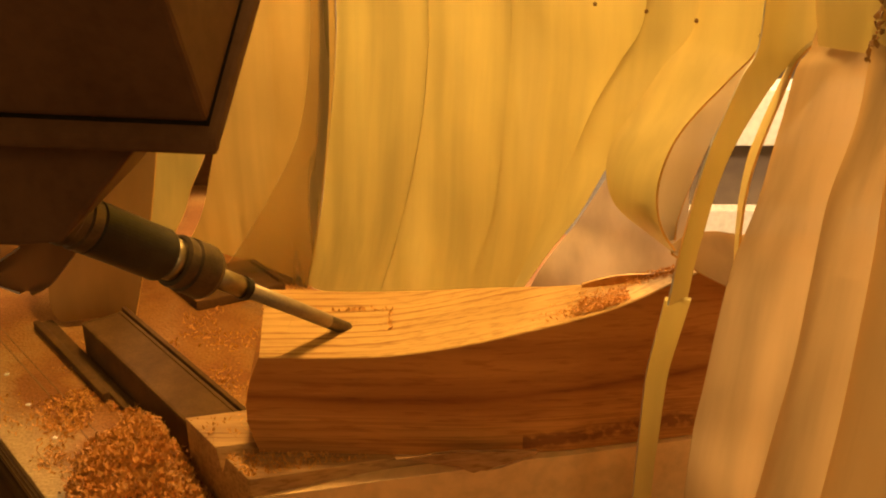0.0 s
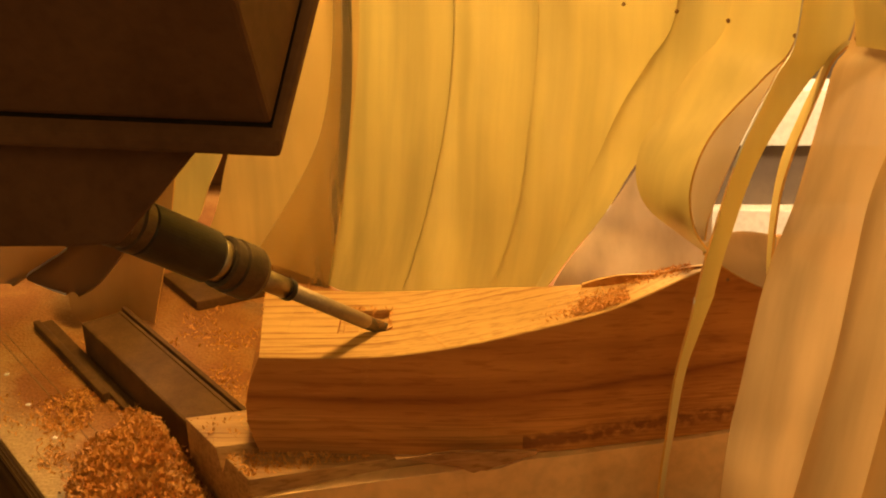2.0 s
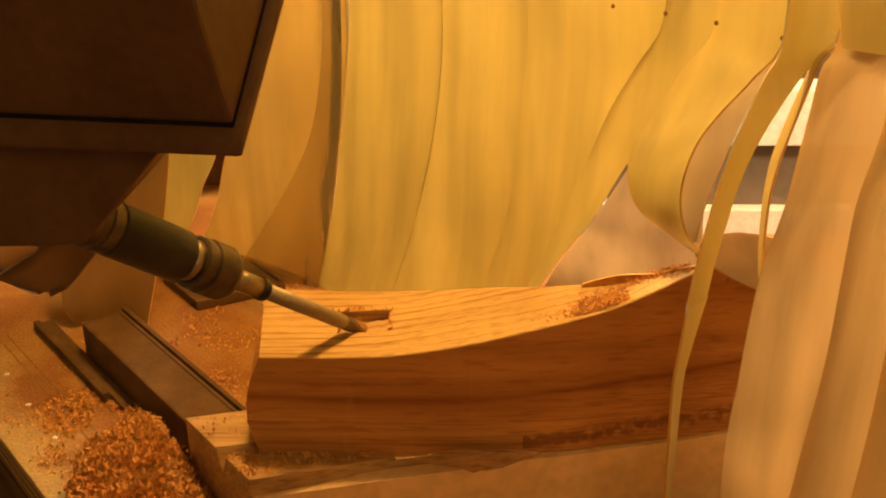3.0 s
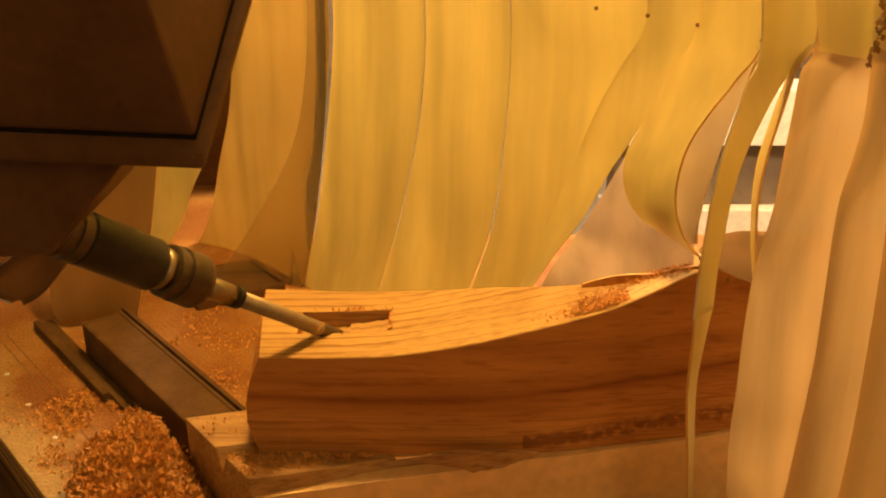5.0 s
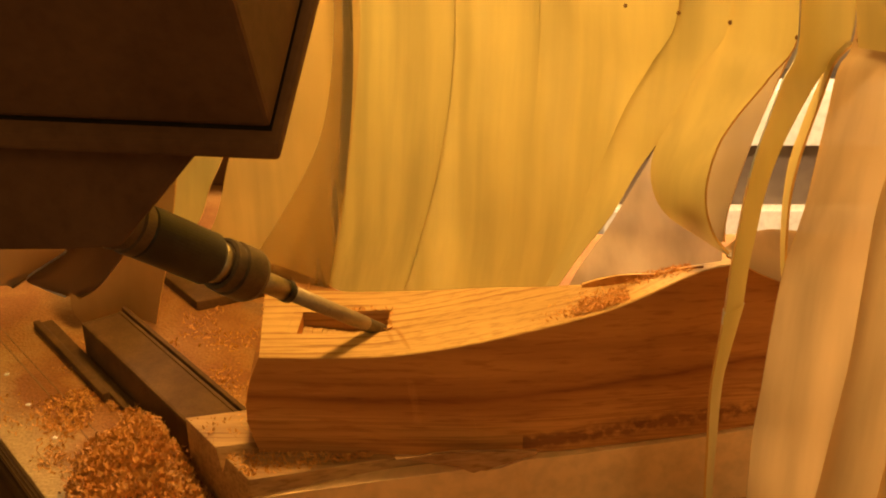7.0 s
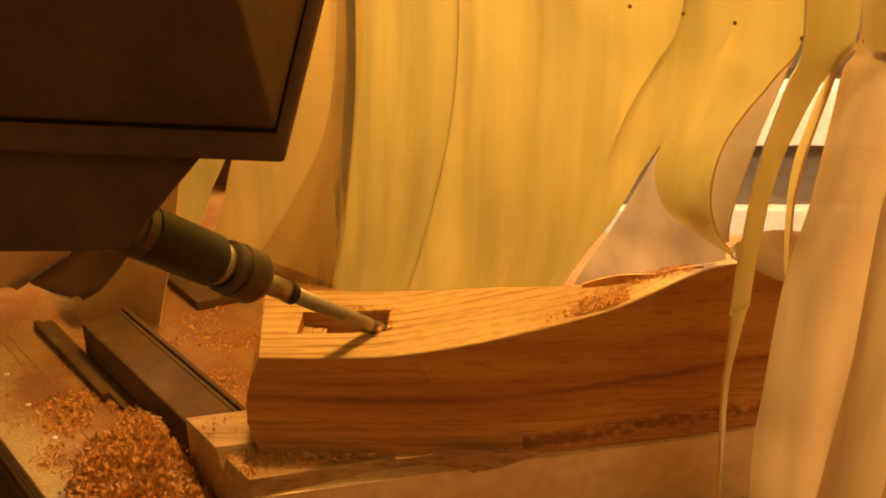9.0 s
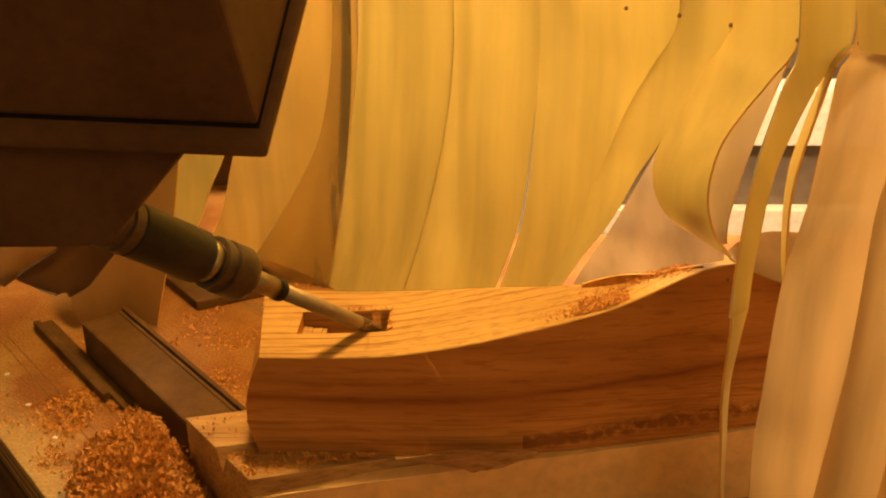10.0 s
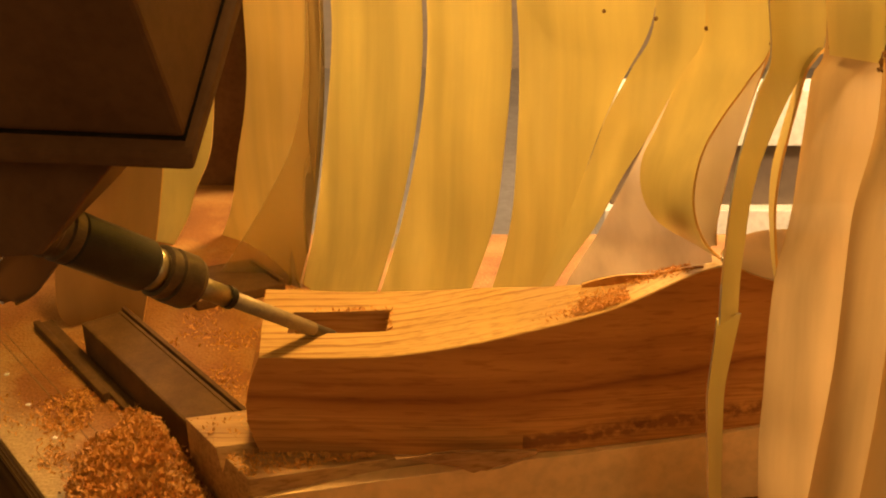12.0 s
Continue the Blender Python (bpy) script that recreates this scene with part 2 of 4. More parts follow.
# dark brown that stands in for shade in the bench's bay
M_BAY_SHADE = worn("bay_shade", (0.16, 0.12, 0.09), (0.22, 0.16, 0.11), 3, 0.7)
M_FLOOR = worn("hall_floor", (0.30, 0.26, 0.22), (0.38, 0.33, 0.28), 3, 0.8)
M_WALL = worn("hall_wall", (0.50, 0.42, 0.34), (0.58, 0.49, 0.40), 2, 0.8)


# ---- mesh helpers ----
def part(name, bm, mat, parent=None, label="", smooth=False, orient=True):
    """Links a bmesh as one mesh object, under a thing or part if one is given."""
    me = bpy.data.meshes.new(name)
    if orient:
        bmesh.ops.recalc_face_normals(bm, faces=bm.faces)
    bm.to_mesh(me)
    bm.free()
    for m in (mat if isinstance(mat, (list, tuple)) else (mat,)):
        me.materials.append(m)
    if smooth:
        for p in me.polygons:
            p.use_smooth = True
    ob = new(name, me)
    if parent is not None:
        ob.parent = parent
    if label:
        ob["label"] = label
    return ob


def thing(name, label, category, at=(0, 0, 0), group="", kind=""):
    ob = new(name)
    ob.location = at
    return tagged(ob, label, category, group, kind)


def bevel(bm, size, segments=2):
    bmesh.ops.bevel(bm, geom=list(bm.edges), offset=size, segments=segments, affect="EDGES", profile=0.6)
    return bm


def box(lo, hi, edge=0.0, segments=2):
    bm = bmesh.new()
    bmesh.ops.create_cube(bm, size=1)
    for v in bm.verts:
        v.co = Vector([l + (c + 0.5) * (h - l) for c, l, h in zip(v.co, lo, hi)])
    return bevel(bm, edge, segments) if edge else bm


def prism(outline, m, length, edge=0.0):
    """An outline in the local xy plane, drawn out along local z, then set by m."""
    bm = bmesh.new()
    a = [bm.verts.new((x, y, 0)) for x, y in outline]
    b = [bm.verts.new((x, y, length)) for x, y in outline]
    bm.faces.new(a)
    bm.faces.new(b)
    n = len(a)
    for i in range(n):
        bm.faces.new((a[i], a[(i + 1) % n], b[(i + 1) % n], b[i]))
    bmesh.ops.recalc_face_normals(bm, faces=bm.faces)
    if edge:
        bevel(bm, edge, 2)
    bm.transform(m)
    return bm


def lathe(profile, axis_from, axis_to, sides=40):
    """A turned body: (distance along the axis, radius) pairs about the axis."""
    a, b = Vector(axis_from), Vector(axis_to)
    q = (b - a).to_track_quat("Z", "Y").to_matrix()
    bm = bmesh.new()
    rings = []
    for d, r in profile:
        rings.append([bm.verts.new(a + q @ Vector((r * math.cos(k * 2 * math.pi / sides), r * math.sin(k * 2 * math.pi / sides), d))) for k in range(sides)])
    for lo, hi in zip(rings, rings[1:]):
        for k in range(sides):
            bm.faces.new((lo[k], lo[(k + 1) % sides], hi[(k + 1) % sides], hi[k]))
    bm.faces.new(rings[0])
    bm.faces.new(rings[-1])
    return bm


def glide(values, u):
    """A smooth curve through evenly spaced values (numbers or vectors), u from 0 to 1."""
    n = len(values) - 1
    i = min(int(u * n), n - 1)
    t = u * n - i
    p0, p1, p2, p3 = (values[max(0, min(n, i + k))] for k in (-1, 0, 1, 2))
    return 0.5 * (2 * p1 + (p2 - p0) * t + (2 * p0 - 5 * p1 + 4 * p2 - p3) * t * t + (3 * p1 - p0 - 3 * p2 + p3) * t ** 3)


def steps(x, xs, ys):
    return float(np.interp(x, xs, ys))


def ribbon(rows, across=8, along=36, thick=0.002, belly=0.0, ripple=0.0):
    """A bent plastic strip with real thickness, from rows of (left edge, right edge)."""
    left, right = [Vector(a) for a, _ in rows], [Vector(b) for _, b in rows]
    grid = []
    for j in range(along + 1):
        u = j / along
        a, b = glide(left, u), glide(right, u)
        grid.append([a.lerp(b, i / across) + Vector((0, belly * math.sin(math.pi * i / across) + ripple * noise.noise(Vector((a.lerp(b, i / across).x * 60 + 5 * a.x, u * 1.5, 2))), 0)) for i in range(across + 1)])
    bm = bmesh.new()
    shells = []
    for side in (0.5, -0.5):
        rowsv = []
        for j in range(along + 1):
            line = []
            for i in range(across + 1):
                du = grid[j][min(i + 1, across)] - grid[j][max(i - 1, 0)]
                dv = grid[min(j + 1, along)][i] - grid[max(j - 1, 0)][i]
                nrm = du.cross(dv)
                nrm = nrm.normalized() if nrm.length > 1e-12 else Vector((0, -1, 0))
                line.append(bm.verts.new(grid[j][i] + nrm * thick * side))
            rowsv.append(line)
        shells.append(rowsv)
    f, k = shells

    def rim(*corners):
        bm.faces.new([bm.verts.new(v.co) for v in corners]).material_index = 1

    for j in range(along):
        for i in range(across):
            bm.faces.new((f[j][i], f[j][i + 1], f[j + 1][i + 1], f[j + 1][i]))
            bm.faces.new((k[j][i], k[j + 1][i], k[j + 1][i + 1], k[j][i + 1]))
        for i in (0, across):
            rim(f[j][i], k[j][i], k[j + 1][i], f[j + 1][i])
    return bm


# ---- hall round the machine ----
tagged(part("floor", box((-5, -3, -0.95), (5, 6, -0.90)), M_FLOOR), "dusty brown concrete workshop floor", "floor", kind="structure")
tagged(part("wall_north", box((-5, 6.0, -0.95), (5, 6.15, 3.0)), M_WALL), "plain brown workshop wall far behind the machine", "wall", kind="structure")
tagged(part("wall_south", box((-5, -3.15, -0.95), (5, -3.0, 3.0)), M_WALL), "plain brown workshop wall", "wall", kind="structure")

# machine table: thick board with a worn front edge
table = thing("machine_table", "pale yellow plywood machine bed strewn with orange sawdust", "table")
outline = [(-0.3252 - 0.9 * 0.651, 0.5878 + 0.9 * 0.759), (-0.3252 + 0.8 * 0.651, 0.5878 - 0.8 * 0.759), (1.2, -0.02), (1.2, 0.985), (-0.20, 0.985), (-0.20, 1.27)]
board = prism(outline, pose(0, 0, -0.024), 0.024, 0.0012)
part("tabletop", board, M_BOARD, table)
for k in range(3):
    part("ply_layer", prism([(x - 0.0006, y - 0.0006) for x, y in outline], pose(0, 0, -0.0225 + 0.0075 * k), 0.0028), M_HOLE, table, "dark veneer layer in the board's edge")
part("edge_band", prism([(x - 0.002, y - 0.003) for x, y in outline], pose(0, 0, -0.16), 0.134, 0.002), M_RAIL, table, "dark brown bed side under the board")

part("bed_frame", prism([(x - 0.046, y - 0.039) for x, y in outline], pose(0, 0, -0.16), 0.122, 0.002), M_PAINT, table, "brown painted frame under the board")
part("base_cabinet", box((-0.25, 0.20, -0.90), (1.1, 0.95, -0.16), 0.004), M_PAINT, table, "brown sheet-metal machine base")
for x, y in [(-0.3585, 0.6785), (-0.3223, 0.6322), (-0.2849, 0.5878)]:
    p = Vector((x, y, 0))
    part("screw_head", lathe([(-0.0006, 0.0021), (0.0004, 0.0021), (0.0009, 0.0014), (0.0006, 0.0008)], p, p + Vector((0, 0, 0.01)), 16), M_PALE, table, "small bright countersunk screw")
for off, w in ((0.048, 0.0012), (0.056, 0.0008)):
    a = Vector((-0.3252, 0.5878, 0)) + Vector((0.759, 0.651, 0)) * off
    part("scribed_line", prism([(-0.25, 0), (0.14, 0), (0.14, w), (-0.25, w)], Matrix(((0.651, 0.759, 0, a.x), (-0.759, 0.651, 0, a.y), (0, 0, 1, 0.0002), (0, 0, 0, 1))), 0.0004), M_HOLE, table, "scribed line in the board")

# dark panel backing the gap between the left strips
guard = thing("machine_guard", "dark brown panel with uprights standing on the bed's rear end", "guard")
part("panel", box((-0.46, 1.150, 0.0), (-0.215, 1.165, 0.46), 0.002), M_PAINT, guard)
for x in (-0.45, -0.235):
    part("upright", box((x, 1.138, 0.0), (x + 0.014, 1.1498, 0.46), 0.0015), M_PAINT, guard)

# rail bolted to the bed
ux, uy = 0.642, -0.767
rail = thing("clamp_rail", "dark brown metal rail lying across the bed, dusty", "rail")
to_rail = Matrix(((ux, -uy, 0, -0.2528), (uy, ux, 0, 0.7097), (0, 0, 1, 0), (0, 0, 0, 1)))


def along_rail(bm):
    bm.transform(to_rail)
    return bm


part("beam", along_rail(box((-0.03, -0.040, 0), (0.185, -0.004, 0.033), 0.0025)), M_RAIL, rail)
part("edge_strip", along_rail(box((-0.032, -0.004, 0), (0.187, 0, 0.0352), 0.0010)), M_RAIL, rail, "thin dark strip along the edge")
part("light_bead", along_rail(box((-0.028, -0.0085, 0.033), (0.185, -0.0065, 0.0340), 0.0003)), M_RAIL, rail, "narrow raised bead beside the strip")
# dark strip laid where the gap beside the beam lies in shadow
part("foot_flange", along_rail(box((-0.11, -0.0505, 0), (0.12, -0.0405, 0.005), 0.0008)), M_RAIL, rail, "flat dark strip in place of the shadow gap by the rail")
part("foot_lip", along_rail(box((-0.11, -0.057, 0), (0.05, -0.0510, 0.008), 0.001)), M_RAIL, rail, "raised lip along the gap")

# brown plate lying on the bed behind the workpiece
plate = thing("clamp_plate", "brown metal clamp plate lying on the dusty bed", "plate")
pa, pb = Vector((-0.199, 0.893, 0)), Vector((-0.156, 0.838, 0))
pd = (pb - pa).normalized()
pm = Matrix(((pd.x, -pd.y, 0, pa.x), (pd.y, pd.x, 0, pa.y), (0, 0, 1, 0.0), (0, 0, 0, 1)))
part("plate", prism([(0, 0), (0.075, 0), (0.06, -0.085), (-0.02, -0.085)], pm, 0.010, 0.0015), M_RAIL, plate)
part("raised_edge", prism([(0.01, -0.004), (0.07, -0.004), (0.07, 0.0005), (0.01, 0.0005)], pm @ pose(0, 0, 0.010), 0.004, 0.001), M_RAIL, plate, "dark raised edge")

# wooden jig under the workpiece
jig = thing("wooden_jig", "pale planed wooden jig block with a V notch in its end", "jig")
jd = Vector((0.968, 0.250, 0)).normalized()
je = Vector((0.632, -0.775, 0))
jm = Matrix(((je.x, 0, jd.x, -0.173), (je.y, 0, jd.y, 0.5428), (0, 1, 0, 0), (0, 0, 0, 1)))
part("notched_board", prism([(0, 0.002), (0.080, 0.002), (0.0875, 0.0335), (0.0875, 0.0464), (0.0580, 0.0464), (0.0500, 0.0310), (0.0440, 0.0464), (0, 0.0464)], jm, 0.30, 0.0008), [M_JIG, M_END], jig)
# faces turned away from the lamp get the shade-darkened end grain
for face in jig.children[0].data.polygons:
    face.material_index = 1 if face.normal.dot(jd) < -0.8 else 0
riser_top = [(0.36, 0.0735), (0.3, 0.0665), (0.212, 0.0575), (0.153, 0.0515), (0.08, 0.0470), (0.050, 0.0460), (0.036, 0.0415), (0.026, 0.0405), (0.0164, 0.0425), (-0.05, 0.0382), (-0.1165, 0.0333)]
part("riser_board", prism([(-0.1165, 0.002), (0.36, 0.002)] + riser_top, Matrix(((1, 0, 0, 0), (0.132, 0, 1, 0.4890), (0, 1, 0, 0), (0, 0, 0, 1))), 0.012, 0.0006), M_RISER, jig, "smooth pale board under the overhang")

splinter = [(-0.0289, 0.0560), (-0.0083, 0.0516), (0.0108, 0.0468), (0.0150, 0.0436), (0.0190, 0.0418), (0.0235, 0.0432), (0.0274, 0.0427), (0.0330, 0.0452), (0.0425, 0.0472), (0.0450, 0.0490), (0.0583, 0.0520), (0.0583, 0.0545), (0.0055, 0.0582)]
part("splintered_edge", prism(splinter, Matrix(((1, 0, 0, 0), (0.132, 0, 1, 0.4855), (0, 1, 0, 0), (0, 0, 0, 1))), 0.0030, 0.0004), M_SLOT, jig, "torn dark splinter hanging over the board")

# ---- workpiece: curved leg blank with a slot being milled into its top ----
SLOT_X, SLOT_Y = (-0.0990, -0.0355), (0.5335, 0.5635)
workpiece = thing("wooden_leg_blank", "curved oak leg blank with straight grain, being slotted on the jig", "workpiece")


def front_y(x):
    return steps(x, (-0.116, 0.02, 0.08, 0.153, 0.3), (0.504, 0.4995, 0.504, 0.513, 0.530))


def back_y(x):
    return steps(x, (-0.124, -0.03, 0.02, 0.045, 0.07, 0.105, 0.135, 0.158, 0.3), (0.601, 0.592, 0.577, 0.567, 0.556, 0.543, 0.531, 0.521, 0.548))


TOPS = ((-0.12, -0.07, -0.03, 0.005, 0.04, 0.075, 0.107, 0.13, 0.152, 0.172, 0.19, 0.22, 0.3), (0.1151, 0.1153, 0.1172, 0.1236, 0.1312, 0.1392, 0.1475, 0.158, 0.1688, 0.1722, 0.1712, 0.164, 0.146))


def top_z(x):
    return sum(steps(x + d, *TOPS) for d in (-0.012, -0.006, 0, 0.006, 0.012)) / 5


def bottom_z(x):
    return steps(x, (-0.12, 0.02, 0.08, 0.153, 0.212, 0.3), (0.0464, 0.0464, 0.0477, 0.052, 0.058, 0.067))


def leg_mesh():
    xs = sorted(set([round(-0.1112 + k * 0.0098, 4) for k in range(43)] + list(SLOT_X)))
    nz = 7

    def shift(x, y, z):
        zn = (z - 0.0464) / 0.069
        off = -0.13 * (y - 0.504) - 0.0085 * math.sin(math.pi * max(0, min(1, zn))) - 0.005 * (1 - zn)
        return x + off * max(0.0, 1 - (x + 0.1112) / 0.011) + (0.0006 * noise.noise(Vector((y * 400, z * 400, 3))) if x < -0.11 else 0)

    bm = bmesh.new()
    cols = []
    for x in xs:
        yf, yb, zt, zb = front_y(x), back_y(x), top_z(x), bottom_z(x)
        loop = []
        for k in range(nz):
            z = zb + (zt - zb - 0.0007) * k / (nz - 1)
            loop.append((yf, z))
        in_slot = SLOT_X[0] <= x <= SLOT_X[1]
        inner = [0.518, SLOT_Y[0], SLOT_Y[0] + 0.01, SLOT_Y[0] + 0.02, SLOT_Y[1], 0.58]
        depth = yb - yf
        ys = [yf + 0.0008 + (v - 0.504) / (0.600 - 0.504) * (depth - 0.0016) for v in inner]
        if x < -0.02:
            ys = inner
        elif x < 0.02:
            w = (x + 0.02) / 0.04
            ys = [a * (1 - w) + b * w for a, b in zip(inner, ys)]
        loop.append((yf + 0.0007, zt))
        loop += [(y, zt) for y in ys]
        loop.append((yb - 0.0007, zt))
        loop.append((yb, zt - 0.001))
        loop.append((yb, zb))
        cols.append([bm.verts.new((shift(x, y, z), y, z)) for y, z in loop])
    first_slot = nz + 2
    n = len(cols[0])
    for a, b, xa, xb in zip(cols, cols[1:], xs, xs[1:]):
        for k in range(n):
            mid = 0.5 * (xa + xb)
            if SLOT_X[0] < mid < SLOT_X[1] and first_slot <= k < first_slot + 3:
                continue
            bm.faces.new((a[k], b[k], b[(k + 1) % n], a[(k + 1) % n]))
    bm.faces.new(cols[0])
    bm.faces.new(cols[-1])
    # walls and floor of the slot
    inside = [i for i, x in enumerate(xs) if SLOT_X[0] <= x <= SLOT_X[1]]
    low = {}
    for i in inside:
        for k in range(first_slot, first_slot + 4):
            c = cols[i][k].co
            low[i, k] = bm.verts.new((c.x, c.y, 0.050))
    for a, b in zip(inside, inside[1:]):
        for k in (first_slot, first_slot + 3):
            bm.faces.new((cols[a][k], cols[b][k], low[b, k], low[a, k])).material_index = 1
        for k in range(first_slot, first_slot + 3):
            bm.faces.new((low[a, k], low[b, k], low[b, k + 1], low[a, k + 1])).material_index = 1
    for i in (inside[0], inside[-1]):
        for k in range(first_slot, first_slot + 3):
            bm.faces.new((cols[i][k], cols[i][k + 1], low[i, k + 1], low[i, k])).material_index = 1
    return bm


leg = part("leg", leg_mesh(), [M_BLOCK, M_SLOT], workpiece)
lip = bmesh.new()
ring = []
for k in range(15):
    x = 0.088 + k * 0.0048
    y, z, h = back_y(x) - 0.004, top_z(x), 0.0042 * math.sin(math.pi * min(1.0, (k + 0.5) / 9)) + 0.0012
    ring.append([lip.verts.new((x, y + dy, z + dz)) for dy, dz in ((-0.0022, -0.002), (-0.0012, h), (0.0012, h + 0.0006 * noise.noise(Vector((x * 300, 0, 0)))), (0.0028, -0.004))])
for p, q in zip(ring, ring[1:]):
    for k in range(3):
        lip.faces.new((p[k], q[k], q[k + 1], p[k + 1]))
part("torn_lip", lip, M_BLOCK, leg, "ragged lip of wood along the rear edge")
part("knot", lathe([(0, 0.0013), (0.0003, 0.0012), (0.0005, 0.0006)], (0.170, front_y(0.170) + 0.0002, 0.1615), (0.170, 0.40, 0.1615), 14), M_HOLE, leg, "small dark knot")
# wood still standing in the slot, cut away slice by slice
SLICES = []
count = 20
for k in range(count):
    w = (SLOT_X[1] - SLOT_X[0]) / count
    x0 = SLOT_X[0] + k * w
    ob = part("uncut_wood", box((x0 + 0.00005, SLOT_Y[0] + 0.0001, 0.075), (x0 + w - 0.00005, SLOT_Y[1] - 0.0001, top_z(x0 + w / 2) - 0.0002)), M_BLOCK, workpiece)
    SLICES.append((x0 + w / 2, ob))

# ---- milling head ----
TIP, SEAT = Vector((-0.0642, 0.540, 0.1165)), Vector((-0.1778, 0.4154, 0.2404))
head = thing("milling_head", "dark brown machine head with a slanted spindle and router bit", "milling head")
tilt = Matrix(((1, 0.21, 0, -0.0868), (0, 1, 0, 0.351), (-0.045, 0.95, 1, 0.2892), (0, 0, 0, 1)))
part("flange", prism([(0, 0), (0, 0.100), (-0.34, 0.100), (-0.34, 0)], tilt, 0.0072, 0.0022), M_PAINT, head)


def cover_mesh():
    bm = bmesh.new()
    lo = [bm.verts.new(tilt @ Vector((x, y, 0.0080))) for x, y in ((-0.0045, 0.0045), (-0.0065, 0.096), (-0.335, 0.096), (-0.335, 0.0045))]
    hi = [bm.verts.new(p) for p in ((-0.1080, 0.294, 0.455), (-0.0930, 0.376, 0.533), (-0.41, 0.376, 0.547), (-0.41, 0.294, 0.470))]
    bm.faces.new(lo)
    bm.faces.new(hi)
    for k in range(4):
        bm.faces.new((lo[k], lo[(k + 1) % 4], hi[(k + 1) % 4], hi[k]))
    return bevel(bm, 0.002)


cover = part("cover", cover_mesh(), M_PAINT, head)
part("gasket", prism([(-0.0042, 0.0042), (-0.0062, 0.0963), (-0.3354, 0.0963), (-0.3354, 0.0042)], tilt @ pose(0, 0, 0.0070), 0.0010), M_SEAL, cover, "thin black seal under the cover")
part("lower_body", prism([(-0.1140, 0.2980), (-0.1590, 0.2474), (-0.1786, 0.2461), (-0.408, 0.2448), (-0.408, 0.3000)], Matrix(((1, 0, 0, 0), (0, 0, 1, 0.3657), (0, 1, 0, 0), (0, 0, 0, 1))), 0.106, 0.002), M_PAINT, head)
part("support_arm", box((-0.40, 0.33, 0.44), (-0.24, 0.44, 1.6), 0.005), M_PAINT, head)
axis = (TIP - SEAT).length
part("collar", lathe([(-0.03, 0.011), (-0.004, 0.0138), (0.002, 0.0141), (0.003, 0.0128), (0.007, 0.0128), (0.008, 0.0139), (0.0135, 0.0139), (0.0145, 0.012)], SEAT, TIP), M_NUT, head, "ringed steel collar")
holder = part("tool_holder", lathe([(0.0138, 0.0125), (0.0153, 0.0137), (0.0585, 0.0141), (0.0603, 0.0131), (0.0605, 0.010)], SEAT, TIP, 48), M_BLACK, head, "black oxide tool holder")
part("holder_neck", lathe([(0.060, 0.0115), (0.070, 0.0115)], SEAT, TIP), M_BRASS, holder, "bright brass-coloured neck", True)
part("collet_nut", lathe([(0.0672, 0.0128), (0.0680, 0.0143), (0.0722, 0.0146), (0.0728, 0.0136), (0.0748, 0.0136), (0.0755, 0.0150), (0.0885, 0.0152), (0.0915, 0.0140), (0.0918, 0.0075)], SEAT, TIP, 48), M_NUT, head, "brown steel collet nut")
shank = part("shank", lathe([(0.091, 0.0062), (0.1188, 0.0060), (0.1194, 0.0052)], SEAT, TIP), M_BRASS, head, "steel shank", True)
part("shank_ring", lathe([(0.1180, 0.0066), (0.1220, 0.0066), (0.1225, 0.0052)], SEAT, TIP), M_BLACK, shank, "black stop ring")
cutter = part("cutter", lathe([(0.121, 0.0048), (axis - 0.016, 0.0046), (axis - 0.014, 0.0042)], SEAT, TIP), M_BIT, head, "slim router bit", True)
part("cutter_tip", lathe([(axis - 0.015, 0.0044), (axis + 0.004, 0.0044), (axis + 0.005, 0.0036)], SEAT, TIP), M_TIP, cutter, "dark cutting tip")
part("flap", ribbon([((-0.2170, 0.448, 0.232), (-0.1810, 0.448, 0.236)), ((-0.2178, 0.449, 0.214), (-0.1825, 0.449, 0.2187)), ((-0.2186, 0.45, 0.2093), (-0.1852, 0.45, 0.2131)), ((-0.2307, 0.45, 0.2014), (-0.19, 0.45, 0.2061)), ((-0.2418, 0.451, 0.1933), (-0.198, 0.45, 0.1965)), ((-0.2347, 0.451, 0.1881), (-0.2057, 0.45, 0.1884)), ((-0.2228, 0.451, 0.1832), (-0.216, 0.45, 0.1829))], 8, 36, 0.0016, 0.004), [M_FILM_SHADED, M_FILM_SHADED], head, "curled plastic flap, browned for the shade under the head", True, False)
part("flap", ribbon([((-0.2690, 0.458, 0.236), (-0.2200, 0.458, 0.232)), ((-0.2694, 0.458, 0.2139), (-0.2214, 0.458, 0.2107)), ((-0.2705, 0.458, 0.2085), (-0.2221, 0.458, 0.2059)), ((-0.2726, 0.459, 0.1978), (-0.2364, 0.458, 0.1969)), ((-0.2712, 0.459, 0.1896), (-0.2473, 0.458, 0.189)), ((-0.2694, 0.459, 0.1837), (-0.2535, 0.458, 0.185))], 8, 30, 0.0016, 0.004), [M_FILM_BROWN, M_FILM_BROWN], head, "paler curled plastic flap", True, False)

# ---- dust skirt: a plastic sheet slit into hanging strips ----
skirt = thing("dust_skirt", "amber translucent plastic dust skirt slit into hanging strips", "dust curtain")
STRIP, PIVOT, LINE = {}, {}, {}


